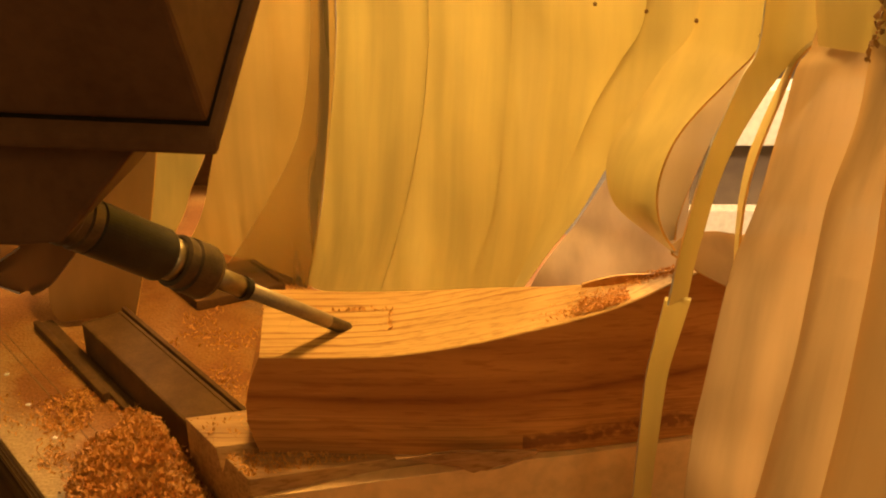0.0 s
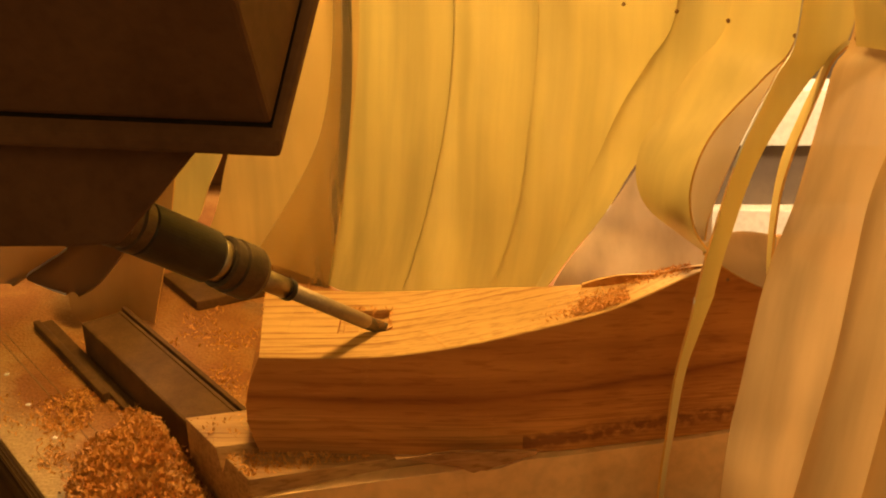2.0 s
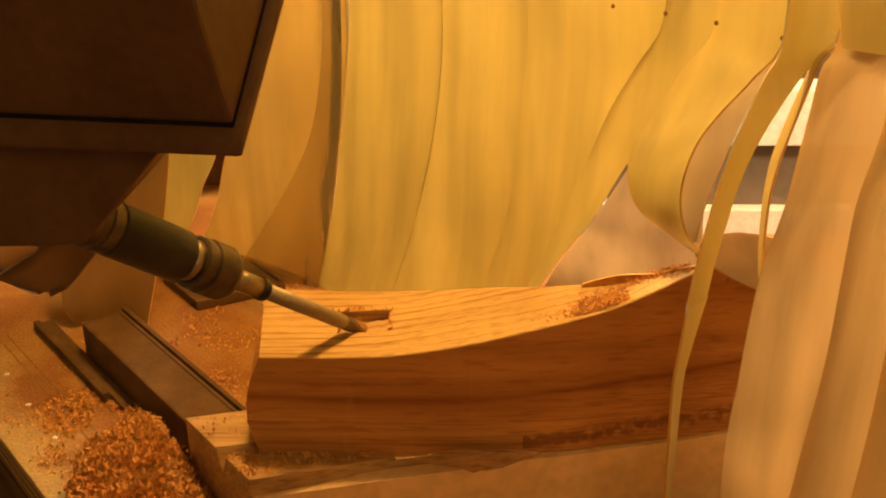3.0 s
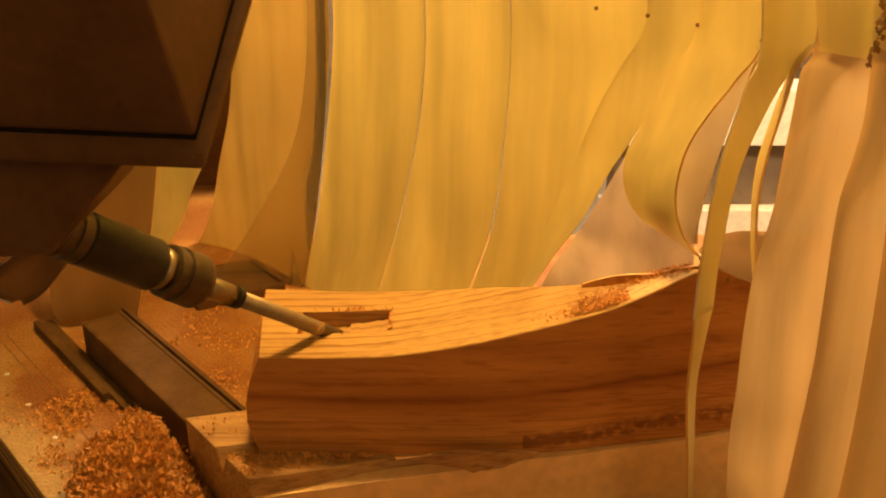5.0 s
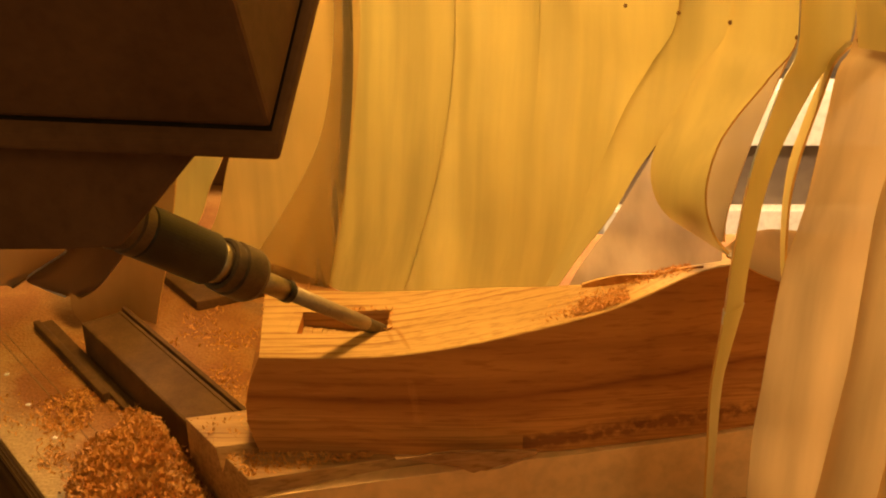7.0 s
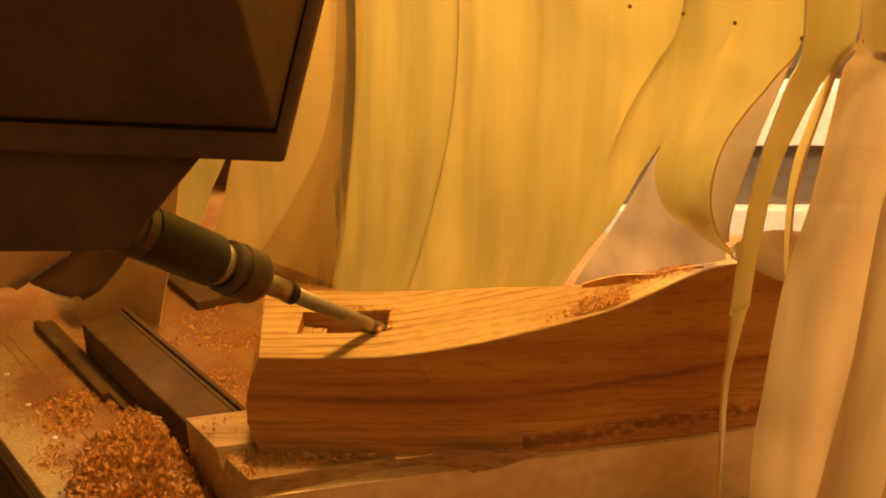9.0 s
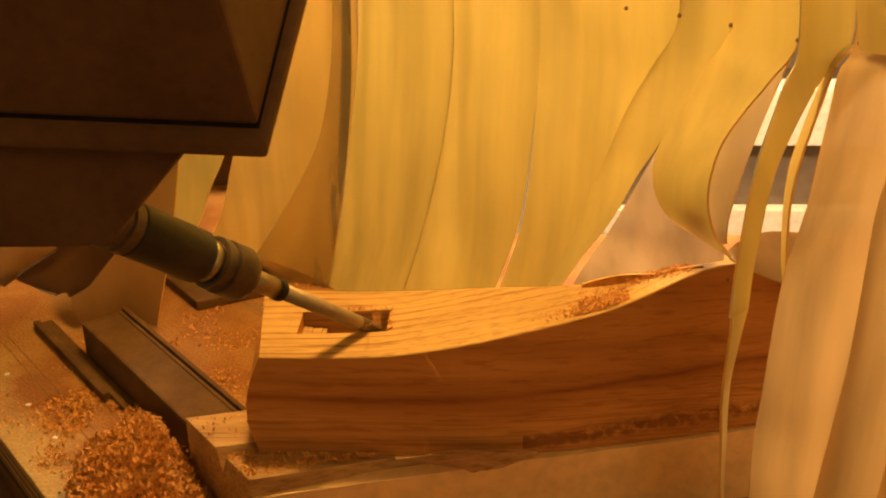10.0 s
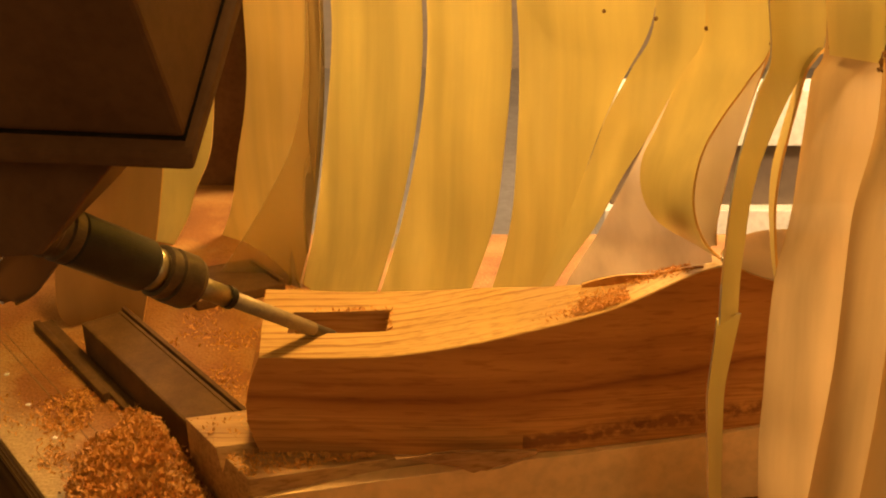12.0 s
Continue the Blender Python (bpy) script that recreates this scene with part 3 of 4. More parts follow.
def hang(key, mat, belly, rows):
    """One hanging strip from rows of its left and right edge, top to bottom."""
    rear = key in ("a", "b", "c", "d", "e", "sheen_strip")
    STRIP[key] = part("strip", ribbon(rows, 24 if rear else 12, 40, 0.0004 if rear else 0.0013, belly, 0.003 if rear else 0.0008), [mat, mat if rear else M_FILM_EDGE], skirt, smooth=True, orient=False)
    first = rows[0] if key == "near_end" else rows[1]
    PIVOT[key] = 0.5 * (Vector(first[0]) + Vector(first[1])) if key in ("near", "near_end") else Vector(first[0])
    LINE[key] = PIVOT[key] - 0.5 * (Vector(rows[-1][0]) + Vector(rows[-1][1]))


hang("a", M_FILM_DIM, 0.012, [((-0.2106, 0.92, 0.362), (-0.095, 0.85, 0.359)), ((-0.2106, 0.92, 0.2552), (-0.095, 0.85, 0.3233)), ((-0.2123, 0.92, 0.2012), (-0.0948, 0.8504, 0.2824)), ((-0.2207, 0.92, 0.1504), (-0.0959, 0.851, 0.2344)), ((-0.2361, 0.925, 0.1018), (-0.1031, 0.851, 0.1716)), ((-0.2541, 0.935, 0.0425), (-0.1136, 0.8567, 0.1019)), ((-0.2842, 0.95, -0.0093), (-0.1246, 0.8587, 0.0419)), ((-0.3049, 0.955, -0.0386), (-0.135, 0.853, -0.001))])
hang("b", M_FILM, 0.006, [((-0.0945, 0.852, 0.359), (-0.012, 0.74, 0.363)), ((-0.0945, 0.852, 0.309), (-0.012, 0.74, 0.313)), ((-0.0945, 0.853, 0.247), (-0.0113, 0.7408, 0.258)), ((-0.1045, 0.853, 0.159), (-0.018, 0.7408, 0.19)), ((-0.121, 0.862, 0.059), (-0.036, 0.7508, 0.1025)), ((-0.137, 0.854, -0.001), (-0.0625, 0.7508, 0.0165))])
hang("c", M_FILM, 0.004, [((-0.0125, 0.7415, 0.363), (0.0475, 0.67, 0.362)), ((-0.0125, 0.7415, 0.313), (0.0475, 0.67, 0.312)), ((-0.0118, 0.742, 0.258), (0.0492, 0.6705, 0.271)), ((-0.0185, 0.742, 0.19), (0.0462, 0.6705, 0.2095)), ((-0.0365, 0.752, 0.103), (0.0382, 0.6805, 0.1305)), ((-0.063, 0.752, 0.017), (0.0122, 0.6905, 0.0475))])
hang("d", M_FILM, 0.004, [((0.047, 0.67, 0.362), (0.1209, 0.572, 0.361)), ((0.047, 0.67, 0.312), (0.1209, 0.572, 0.3073)), ((0.048, 0.67, 0.271), (0.1069, 0.599, 0.2603)), ((0.045, 0.67, 0.21), (0.0894, 0.612, 0.2093)), ((0.037, 0.68, 0.131), (0.0703, 0.63, 0.138)), ((0.011, 0.69, 0.048), (0.053, 0.64, 0.081))])
hang("loop", M_FILM, 0, [((0.142, 0.54, 0.361), (0.1671, 0.5, 0.363)), ((0.142, 0.54, 0.3082), (0.1671, 0.5, 0.308)), ((0.1279, 0.5471, 0.2824), (0.1535, 0.5036, 0.2851)), ((0.1126, 0.5509, 0.2529), (0.1402, 0.505, 0.268)), ((0.1024, 0.551, 0.2344), (0.1284, 0.5036, 0.2513)), ((0.0999, 0.546, 0.2156), (0.1203, 0.4964, 0.2341)), ((0.1058, 0.5364, 0.1999), (0.1179, 0.4893, 0.2195)), ((0.1215, 0.5214, 0.1898), (0.121, 0.483, 0.2053)), ((0.1339, 0.5, 0.1852), (0.1278, 0.478, 0.196))])
hang("behind", M_FILM_GREY, 0, [((0.1743, 0.54, 0.292), (0.1749, 0.53, 0.294)), ((0.1566, 0.5417, 0.2704), (0.1669, 0.5317, 0.2728)), ((0.1434, 0.5433, 0.2515), (0.1607, 0.5333, 0.2543)), ((0.1345, 0.545, 0.232), (0.1547, 0.535, 0.2351)), ((0.1292, 0.54, 0.2123), (0.1466, 0.53, 0.2158)), ((0.1307, 0.535, 0.1924), (0.1401, 0.525, 0.1963)), ((0.1362, 0.53, 0.1804), (0.138, 0.52, 0.1846))])
hang("glossy", M_FILM_GLOSS, 0, [((0.1516, 0.606, 0.2697), (0.1668, 0.6, 0.271)), ((0.1375, 0.618, 0.2368), (0.1675, 0.615, 0.2376)), ((0.1202, 0.63, 0.1996), (0.1713, 0.63, 0.1975)), ((0.0941, 0.6178, 0.1623), (0.1684, 0.6136, 0.1639)), ((0.0793, 0.6094, 0.1466), (0.1669, 0.6035, 0.147)), ((0.0645, 0.6001, 0.1293), (0.1654, 0.5935, 0.1301)), ((0.0534, 0.5906, 0.1122), (0.1632, 0.5846, 0.1151))])
hang("tail", M_FILM_CLEAR, 0, [((0.1306, 0.498, 0.1903), (0.1294, 0.49, 0.1888)), ((0.1404, 0.501, 0.196), (0.1445, 0.4888, 0.1789)), ((0.1547, 0.504, 0.1972), (0.1561, 0.4875, 0.1728)), ((0.1723, 0.507, 0.1935), (0.17, 0.4862, 0.1667)), ((0.1871, 0.51, 0.188), (0.1827, 0.485, 0.1602))])
hang("e", M_FILM, 0.003, [((0.1186, 0.569, 0.361), (0.1453, 0.545, 0.363)), ((0.1186, 0.569, 0.3071), (0.1453, 0.545, 0.3079)), ((0.1073, 0.5777, 0.2793), (0.1325, 0.5533, 0.2777)), ((0.0938, 0.5863, 0.247), (0.1185, 0.5617, 0.2475)), ((0.0813, 0.595, 0.2088), (0.1039, 0.57, 0.2161)), ((0.0671, 0.5983, 0.1678), (0.0843, 0.5747, 0.1778)), ((0.05, 0.6017, 0.1243), (0.0538, 0.5793, 0.1303)), ((0.0413, 0.605, 0.0984), (0.0428, 0.584, 0.1089))])
# added strip, imitates the curved highlight on strip a
hang("sheen_strip", M_FILM_SHEEN, 0.006, [((-0.1172, 0.858, 0.361), (-0.0994, 0.842, 0.361)), ((-0.1172, 0.858, 0.2845), (-0.0994, 0.842, 0.2867)), ((-0.1219, 0.857, 0.2149), (-0.1016, 0.842, 0.2079)), ((-0.1353, 0.856, 0.1516), (-0.1085, 0.842, 0.1395)), ((-0.1629, 0.856, 0.0958), (-0.1184, 0.842, 0.0781)), ((-0.205, 0.858, 0.0304), (-0.1298, 0.843, 0.0189)), ((-0.225, 0.862, 0.0041), (-0.1337, 0.845, -0.0065))])
hang("near", M_FILM, 0, [((0.1572, 0.4737, 0.361), (0.187, 0.4823, 0.363)), ((0.1572, 0.4737, 0.3121), (0.187, 0.4823, 0.3121)), ((0.148, 0.4677, 0.2959), (0.1704, 0.4749, 0.2959)), ((0.14, 0.4615, 0.2804), (0.1574, 0.4679, 0.2804)), ((0.1315, 0.4565, 0.2613), (0.1457, 0.4629, 0.2613)), ((0.1255, 0.4526, 0.2416), (0.1379, 0.4594, 0.2416)), ((0.1204, 0.4487, 0.2215), (0.1324, 0.4556, 0.2215)), ((0.1162, 0.4456, 0.2038), (0.128, 0.453, 0.2038)), ((0.1136, 0.4439, 0.1869), (0.1252, 0.4515, 0.1869)), ((0.1125, 0.4422, 0.1821), (0.1241, 0.4498, 0.1821))])
hang("near_end", M_FILM, 0, [((0.1136, 0.4434, 0.184), (0.1244, 0.4516, 0.184)), ((0.1128, 0.4419, 0.1724), (0.122, 0.4519, 0.1724)), ((0.1108, 0.4408, 0.1559), (0.1188, 0.4518, 0.1559)), ((0.109, 0.4397, 0.1389), (0.1158, 0.4515, 0.1389)), ((0.1086, 0.4389, 0.1198), (0.1146, 0.4511, 0.1198)), ((0.1088, 0.4381, 0.1001), (0.1142, 0.4507, 0.1001)), ((0.1087, 0.4374, 0.0794), (0.1135, 0.45, 0.0794)), ((0.1091, 0.4367, 0.0581), (0.1135, 0.4495, 0.0581)), ((0.1095, 0.436, 0.0314), (0.1137, 0.449, 0.0314))])
STRIP["near_end"].parent = STRIP["near"]
hang("inner", M_FILM, 0, [((0.1839, 0.477, 0.31), (0.1829, 0.466, 0.3121)), ((0.1758, 0.4774, 0.2998), (0.1745, 0.4665, 0.3021)), ((0.1699, 0.4778, 0.2829), (0.1699, 0.467, 0.2855)), ((0.1651, 0.4781, 0.2664), (0.1657, 0.4675, 0.2694)), ((0.1611, 0.4785, 0.2495), (0.1619, 0.468, 0.2528)), ((0.1597, 0.4789, 0.2304), (0.1594, 0.4685, 0.2341)), ((0.16, 0.4792, 0.2108), (0.1592, 0.469, 0.2149)), ((0.1615, 0.4796, 0.1906), (0.1602, 0.4695, 0.195)), ((0.163, 0.48, 0.1801), (0.1618, 0.47, 0.1847))])
hang("wide", M_FILM_CLEAR, -0.004, [((0.1785, 0.458, 0.361), (0.1892, 0.42, 0.363)), ((0.1785, 0.458, 0.3147), (0.1892, 0.42, 0.3248)), ((0.1711, 0.4547, 0.3024), (0.1889, 0.4182, 0.3128)), ((0.1674, 0.4515, 0.2838), (0.1891, 0.4164, 0.2929)), ((0.1636, 0.4482, 0.2648), (0.1886, 0.4145, 0.275)), ((0.1592, 0.4449, 0.2395), (0.1877, 0.4127, 0.2512)), ((0.1546, 0.4416, 0.2242), (0.1872, 0.4109, 0.2351)), ((0.1489, 0.4386, 0.207), (0.1867, 0.4095, 0.2184)), ((0.1447, 0.4359, 0.178), (0.1856, 0.4086, 0.192)), ((0.1413, 0.4332, 0.1394), (0.1846, 0.4077, 0.1547)), ((0.1381, 0.4305, 0.1095), (0.1836, 0.4068, 0.1255)), ((0.1374, 0.4277, 0.07), (0.1842, 0.4059, 0.0869)), ((0.1367, 0.425, 0.0499), (0.1841, 0.405, 0.0664))])
hang("side", M_FILM_CLEAR, -0.004, [((0.1803, 0.4, 0.361), (0.1897, 0.37, 0.363)), ((0.1803, 0.4, 0.3237), (0.1897, 0.37, 0.3295)), ((0.1793, 0.3975, 0.2977), (0.1877, 0.3688, 0.3052)), ((0.176, 0.395, 0.2809), (0.1881, 0.3675, 0.2893)), ((0.1701, 0.3925, 0.2559), (0.1878, 0.3662, 0.2655)), ((0.1678, 0.39, 0.2187), (0.1884, 0.365, 0.2303)), ((0.1661, 0.3888, 0.1784), (0.1891, 0.3638, 0.1927)), ((0.1615, 0.3875, 0.1353), (0.1886, 0.3625, 0.1524)), ((0.1577, 0.3862, 0.1021), (0.1859, 0.3612, 0.1214)), ((0.1543, 0.385, 0.0829), (0.1832, 0.36, 0.1035))])
hang("side2", M_FILM_CLEAR, -0.004, [((0.176, 0.355, 0.361), (0.1876, 0.32, 0.363)), ((0.176, 0.355, 0.3281), (0.1876, 0.32, 0.3353)), ((0.1744, 0.3536, 0.3069), (0.1857, 0.3186, 0.3162)), ((0.1732, 0.3521, 0.2825), (0.1842, 0.3171, 0.2942)), ((0.1741, 0.3507, 0.252), (0.1837, 0.3157, 0.2668)), ((0.1737, 0.3493, 0.2144), (0.1843, 0.3143, 0.233)), ((0.1726, 0.3479, 0.1711), (0.1833, 0.3129, 0.1942)), ((0.17, 0.3464, 0.1329), (0.1808, 0.3114, 0.1599)), ((0.1678, 0.345, 0.1127), (0.1791, 0.31, 0.1419))])
hang("cap", M_FILM, -0.004, [((0.17, 0.452, 0.349), (0.184, 0.35, 0.361)), ((0.172, 0.448, 0.335), (0.183, 0.36, 0.347)), ((0.176, 0.446, 0.314), (0.187, 0.366, 0.324))])
hang("left_a", M_FILM, 0.01, [((-0.336, 0.98, 0.171), (-0.238, 0.96, 0.175)), ((-0.346, 0.98, 0.103), (-0.248, 0.96, 0.109)), ((-0.357, 0.98, 0.052), (-0.268, 0.96, 0.065)), ((-0.383, 0.98, 0.022), (-0.28, 0.96, 0.033)), ((-0.395, 0.97, 0.003), (-0.298, 0.955, 0.002))])
hang("left_b", M_FILM_BROWN, 0.01, [((-0.342, 0.82, 0.183), (-0.246, 0.8, 0.188)), ((-0.348, 0.8, 0.11), (-0.251, 0.79, 0.14)), ((-0.353, 0.78, 0.064), (-0.259, 0.77, 0.079)), ((-0.35, 0.76, 0.023), (-0.27, 0.755, 0.026)), ((-0.342, 0.76, 0.006), (-0.273, 0.75, 0.01))])
BAND = [(-0.203, 0.92, 0.357), (-0.095, 0.85, 0.354), (-0.012, 0.74, 0.358), (0.047, 0.67, 0.357), (0.094, 0.6, 0.358), (0.119, 0.566, 0.359), (0.142, 0.54, 0.358), (0.166, 0.5, 0.357), (0.179, 0.455, 0.364), (0.187, 0.42, 0.371), (0.189, 0.375, 0.381), (0.188, 0.33, 0.399)]
# sheet heightened beyond view so the hall lamp misses the head
part("upper_band", ribbon([(Vector(p) + Vector((0, 0, 0.26)), Vector(p)) for p in BAND], 4, 66, 0.002), [M_FILM, M_FILM_EDGE], skirt, "uncut upper sheet, carried up out of view to block hall light", True, False)
for x, y, z in [(p[0], p[1], p[2] - 0.048) for p in BAND[4:9]]:
    part("punched_hole", lathe([(0.0, 0.0009), (0.0003, 0.0013), (0.0007, 0.0013), (0.0009, 0.0009)], (x, y - 0.001, z), (x - 0.006, y - 0.010, z), 12), M_HOLE, skirt, "dark brown slit end")

# ragged brown tear above the outer strips
rng = random.Random(31)
bm = bmesh.new()
for k in range(26):
    z = rng.uniform(0.318, 0.345)
    p = Vector((0.1755 + 0.12 * (z - 0.318) + rng.gauss(0, 0.0012), 0.392 + rng.uniform(-0.002, 0.002), z))
    size = rng.uniform(0.0009, 0.0024)
    turn = Euler((rng.uniform(-0.7, 0.7), rng.uniform(-0.9, 0.9), rng.uniform(-0.8, 0.8))).to_matrix()
    lo = [bm.verts.new(p + turn @ Vector((size * math.cos(a) * rng.uniform(0.5, 1), h, 1.6 * size * math.sin(a) * rng.uniform(0.5, 1)))) for h in (0,) for a in (0.2, 1.4, 2.6, 3.9, 5.2)]
    hi = [bm.verts.new(v.co + Vector((0, -0.0004, 0))) for v in lo]
    bm.faces.new(lo)
    bm.faces.new(hi)
    for q in range(5):
        bm.faces.new((lo[q], lo[(q + 1) % 5], hi[(q + 1) % 5], hi[q]))
tagged(part("torn_patch", bm, M_FILM_BROWN, skirt, "ragged brown tear in the sheet"), kind="stuff")

# ---- far bench seen between the strips ----
bench = thing("far_bench", "pale laminate bench with a dark block for its bay's shade, far off", "bench")
part("top_panel", box((0.40, 2.2, -0.265), (1.3, 2.32, -0.128), 0.004), M_PALE, bench)
# solid block, the bay's inner darkness is its colour
part("bay", box((0.42, 2.24, -0.430), (1.28, 2.32, -0.265), 0.004), M_BAY_SHADE, bench, "block coloured dark for the shade inside the bay")
part("plinth", box((0.40, 2.2, -0.90), (1.3, 2.32, -0.430), 0.004), M_PALE, bench)


# ---- sawdust ----
def chips(name, spots, size, mat, label, seed):
    """Loose curled shavings: small bent flakes at the given spots."""
    rng = random.Random(seed)
    verts, faces = [], []
    for x, y, z in spots:
        s = size * rng.uniform(0.5, 1.35)
        turn = Euler((rng.uniform(-1.2, 1.2), rng.uniform(-1.2, 1.2), rng.uniform(0, 6.3))).to_matrix()
        curl, wid, n = rng.uniform(0.6, 2.6), rng.uniform(0.25, 0.55), 4
        base = len(verts)
        for k in range(n + 1):
            a = curl * (k / n - 0.5)
            for side in (-0.5, 0.5):
                p = Vector((s * math.sin(a) / max(curl, 0.5) * 1.6, side * s * wid * (1 - 0.5 * abs(k / n - 0.5)), s * (1 - math.cos(a)) / max(curl, 0.5) * 1.6))
                verts.append(tuple(turn @ p + Vector((x, y, z))))
        for k in range(n):
            i = base + 2 * k
            faces.append((i, i + 1, i + 3, i + 2))
    me = bpy.data.meshes.new(name)
    me.from_pydata(verts, [], faces)
    me.materials.append(mat)
    return tagged(new(name, me), label, "sawdust", kind="stuff")


def heap(x, y):
    """Height of the sawdust heap beside the jig."""
    h = 0.0
    for cx, cy, r, top in ((-0.190, 0.606, 0.030, 0.034), (-0.208, 0.612, 0.032, 0.026), (-0.196, 0.588, 0.036, 0.026), (-0.206, 0.560, 0.040, 0.026), (-0.206, 0.525, 0.044, 0.026), (-0.196, 0.490, 0.045, 0.026), (-0.232, 0.565, 0.026, 0.010)):
        d = math.hypot(x - cx, y - cy) / r
        h = max(h, top * max(0.0, 1 - d * d) ** 0.8)
    h *= max(0.0, min(1.0, ((x + 0.173) * -0.775 + (y - 0.5428) * -0.632) / 0.008))
    return h + (0.007 * noise.noise(Vector((x * 75, y * 75, 0))) if h > 0.004 else 0)


bm = bmesh.new()
nx, ny = 70, 80
grid = [[bm.verts.new((-0.31 + 0.18 * i / nx, 0.44 + 0.25 * j / ny, heap(-0.31 + 0.18 * i / nx, 0.44 + 0.25 * j / ny) - 0.002)) for j in range(ny + 1)] for i in range(nx + 1)]
for i in range(nx):
    for j in range(ny):
        if max(v.co.z for v in (grid[i][j], grid[i + 1][j], grid[i + 1][j + 1], grid[i][j + 1])) < -0.0015:
            continue
        bm.faces.new((grid[i][j], grid[i + 1][j], grid[i + 1][j + 1], grid[i][j + 1]))
bmesh.ops.delete(bm, geom=[v for v in bm.verts if not v.link_faces], context="VERTS")
mound = tagged(part("sawdust_heap", bm, M_DUST, smooth=True), "heap of orange oak sawdust beside the jig", "sawdust", kind="stuff")
rng = random.Random(4)
spots = []
while len(spots) < 9000:
    x, y = rng.uniform(-0.28, -0.15), rng.uniform(0.45, 0.66)
    h = heap(x, y)
    if h > 0.003 and (x + 0.173) * -0.775 + (y - 0.5428) * -0.632 > 0.006:
        spots.append((x, y, h + rng.uniform(-0.001, 0.003)))
chips("heap_dust", [(x + rng.gauss(0, 0.004), y + rng.gauss(0, 0.004), z + 0.001) for x, y, z in spots[:3500]], 0.0030, M_DUST, "fine sawdust among the shavings", 15)
chips("heap_shavings", spots[:7000], 0.0062, M_CHIP, "curled orange oak shavings on the heap", 5)
spots = []
for _ in range(7000):
    x, y = rng.gauss(-0.245, 0.035), rng.gauss(0.62, 0.05)
    if y > 0.50 and x > -0.3252 + (0.5878 - y) * 0.858 + 0.004 and heap(x, y) < 0.004 and noise.noise(Vector((x * 22, y * 22, 5))) > -0.12 + 0.3 * rng.random():
        spots.append((x, y, 0.001))
chips("bed_shavings", spots, 0.0030, M_CHIP, "fine sawdust strewn over the bed", 6)
spots = []
for _ in range(2600):
    x, y = rng.uniform(-0.24, -0.05), rng.uniform(0.62, 0.85)
    if noise.noise(Vector((x * 25, y * 25, 1))) > 0.08:
        spots.append((x, y, 0.001))
chips("rear_shavings", spots, 0.0028, M_CHIP, "orange shavings lying behind the rail", 8)
spots = []
for _ in range(2000):
    x = rng.uniform(0.085, 0.150) if rng.random() < 0.5 else rng.gauss(0.094, 0.014)
    y = back_y(x) - abs(rng.gauss(0, 0.005)) if x > 0.112 else front_y(x) + 0.003 + abs(rng.gauss(0, 0.010))
    y = min(y, back_y(x) - 0.002)
    spots.append((x, max(y, front_y(x) + 0.003), top_z(x) + abs(rng.gauss(0, 0.0012))))
chips("leg_shavings", spots, 0.0015, M_CHIP, "sawdust lying on the leg blank", 9)
spots = []
for _ in range(1000):
    s, e = rng.uniform(0.0, 0.16), rng.uniform(0.056, 0.085)
    p = Vector((-0.173, 0.5428, 0)) + je * e + jd * s
    if p.y < front_y(p.x) and rng.random() < 1.1 - s / 0.16:
        spots.append((p.x, p.y, 0.0472))
for _ in range(60):
    s, e = rng.uniform(0.0, 0.04), rng.uniform(0.004, 0.042)
    p = Vector((-0.173, 0.5428, 0)) + je * e + jd * s
    spots.append((p.x, p.y, 0.0472))
chips("jig_shavings", spots, 0.0024, M_CHIP, "sawdust scattered on the jig", 10)

spots = []
for _ in range(70):
    x = rng.uniform(SLOT_X[0] + 0.012, SLOT_X[1] + 0.004)
    spots.append((x, SLOT_Y[1] + abs(rng.gauss(0, 0.0014)), top_z(x) + 0.0004) if rng.random() < 0.7 else (SLOT_X[1] + abs(rng.gauss(0, 0.002)), rng.uniform(*SLOT_Y), top_z(SLOT_X[1]) + 0.0004))
chips("slot_burr", spots, 0.0026, M_CHIP, "ragged burr of splinters along the slot", 12)
spots = []
for _ in range(60):
    spots.append((-0.119 + rng.gauss(0, 0.0008), rng.uniform(0.506, 0.60), 0.1148 - abs(rng.gauss(0, 0.002))))
chips("end_splinters", [(-0.1112 - 0.13 * (y - 0.504) + rng.gauss(0, 0.0007), y, z) for _, y, z in spots], 0.0022, M_CHIP, "splintered saw cut edge of the blank", 13)

# ---- chips thrown off the cutter ----
CHIPS = []
rng = random.Random(21)
for k in range(290):
    start = 0.05 + 11.6 * (k + rng.random()) / 290
    s, curl = rng.uniform(0.0022, 0.0042), rng.uniform(0.7, 1.8)
    bm = bmesh.new()
    rows = []
    for q in range(5):
        a = curl * (q / 4 - 0.5)
        rows.append([bm.verts.new((s * math.sin(a) / curl * 1.8, side * s * 0.3, s * (1 - math.cos(a)) / curl * 1.8 + up)) for side, up in ((-1, 0), (1, 0), (1, 0.0003), (-1, 0.0003))])
    for p, q in zip(rows, rows[1:]):
        for e in range(4):
            bm.faces.new((p[e], q[e], q[(e + 1) % 4], p[(e + 1) % 4]))
    bm.faces.new(rows[0])
    bm.faces.new(rows[-1])
    chip = tagged(part("flying_chip", bm, M_CHIP), "small curled oak chip thrown off by the cutter", "wood chip", "chips thrown off the cutter")
    CHIPS.append((start, rng.uniform(-0.03, 0.10), rng.uniform(0.470, 0.488), rng.uniform(0.004, 0.020), rng.uniform(0, 360), chip))

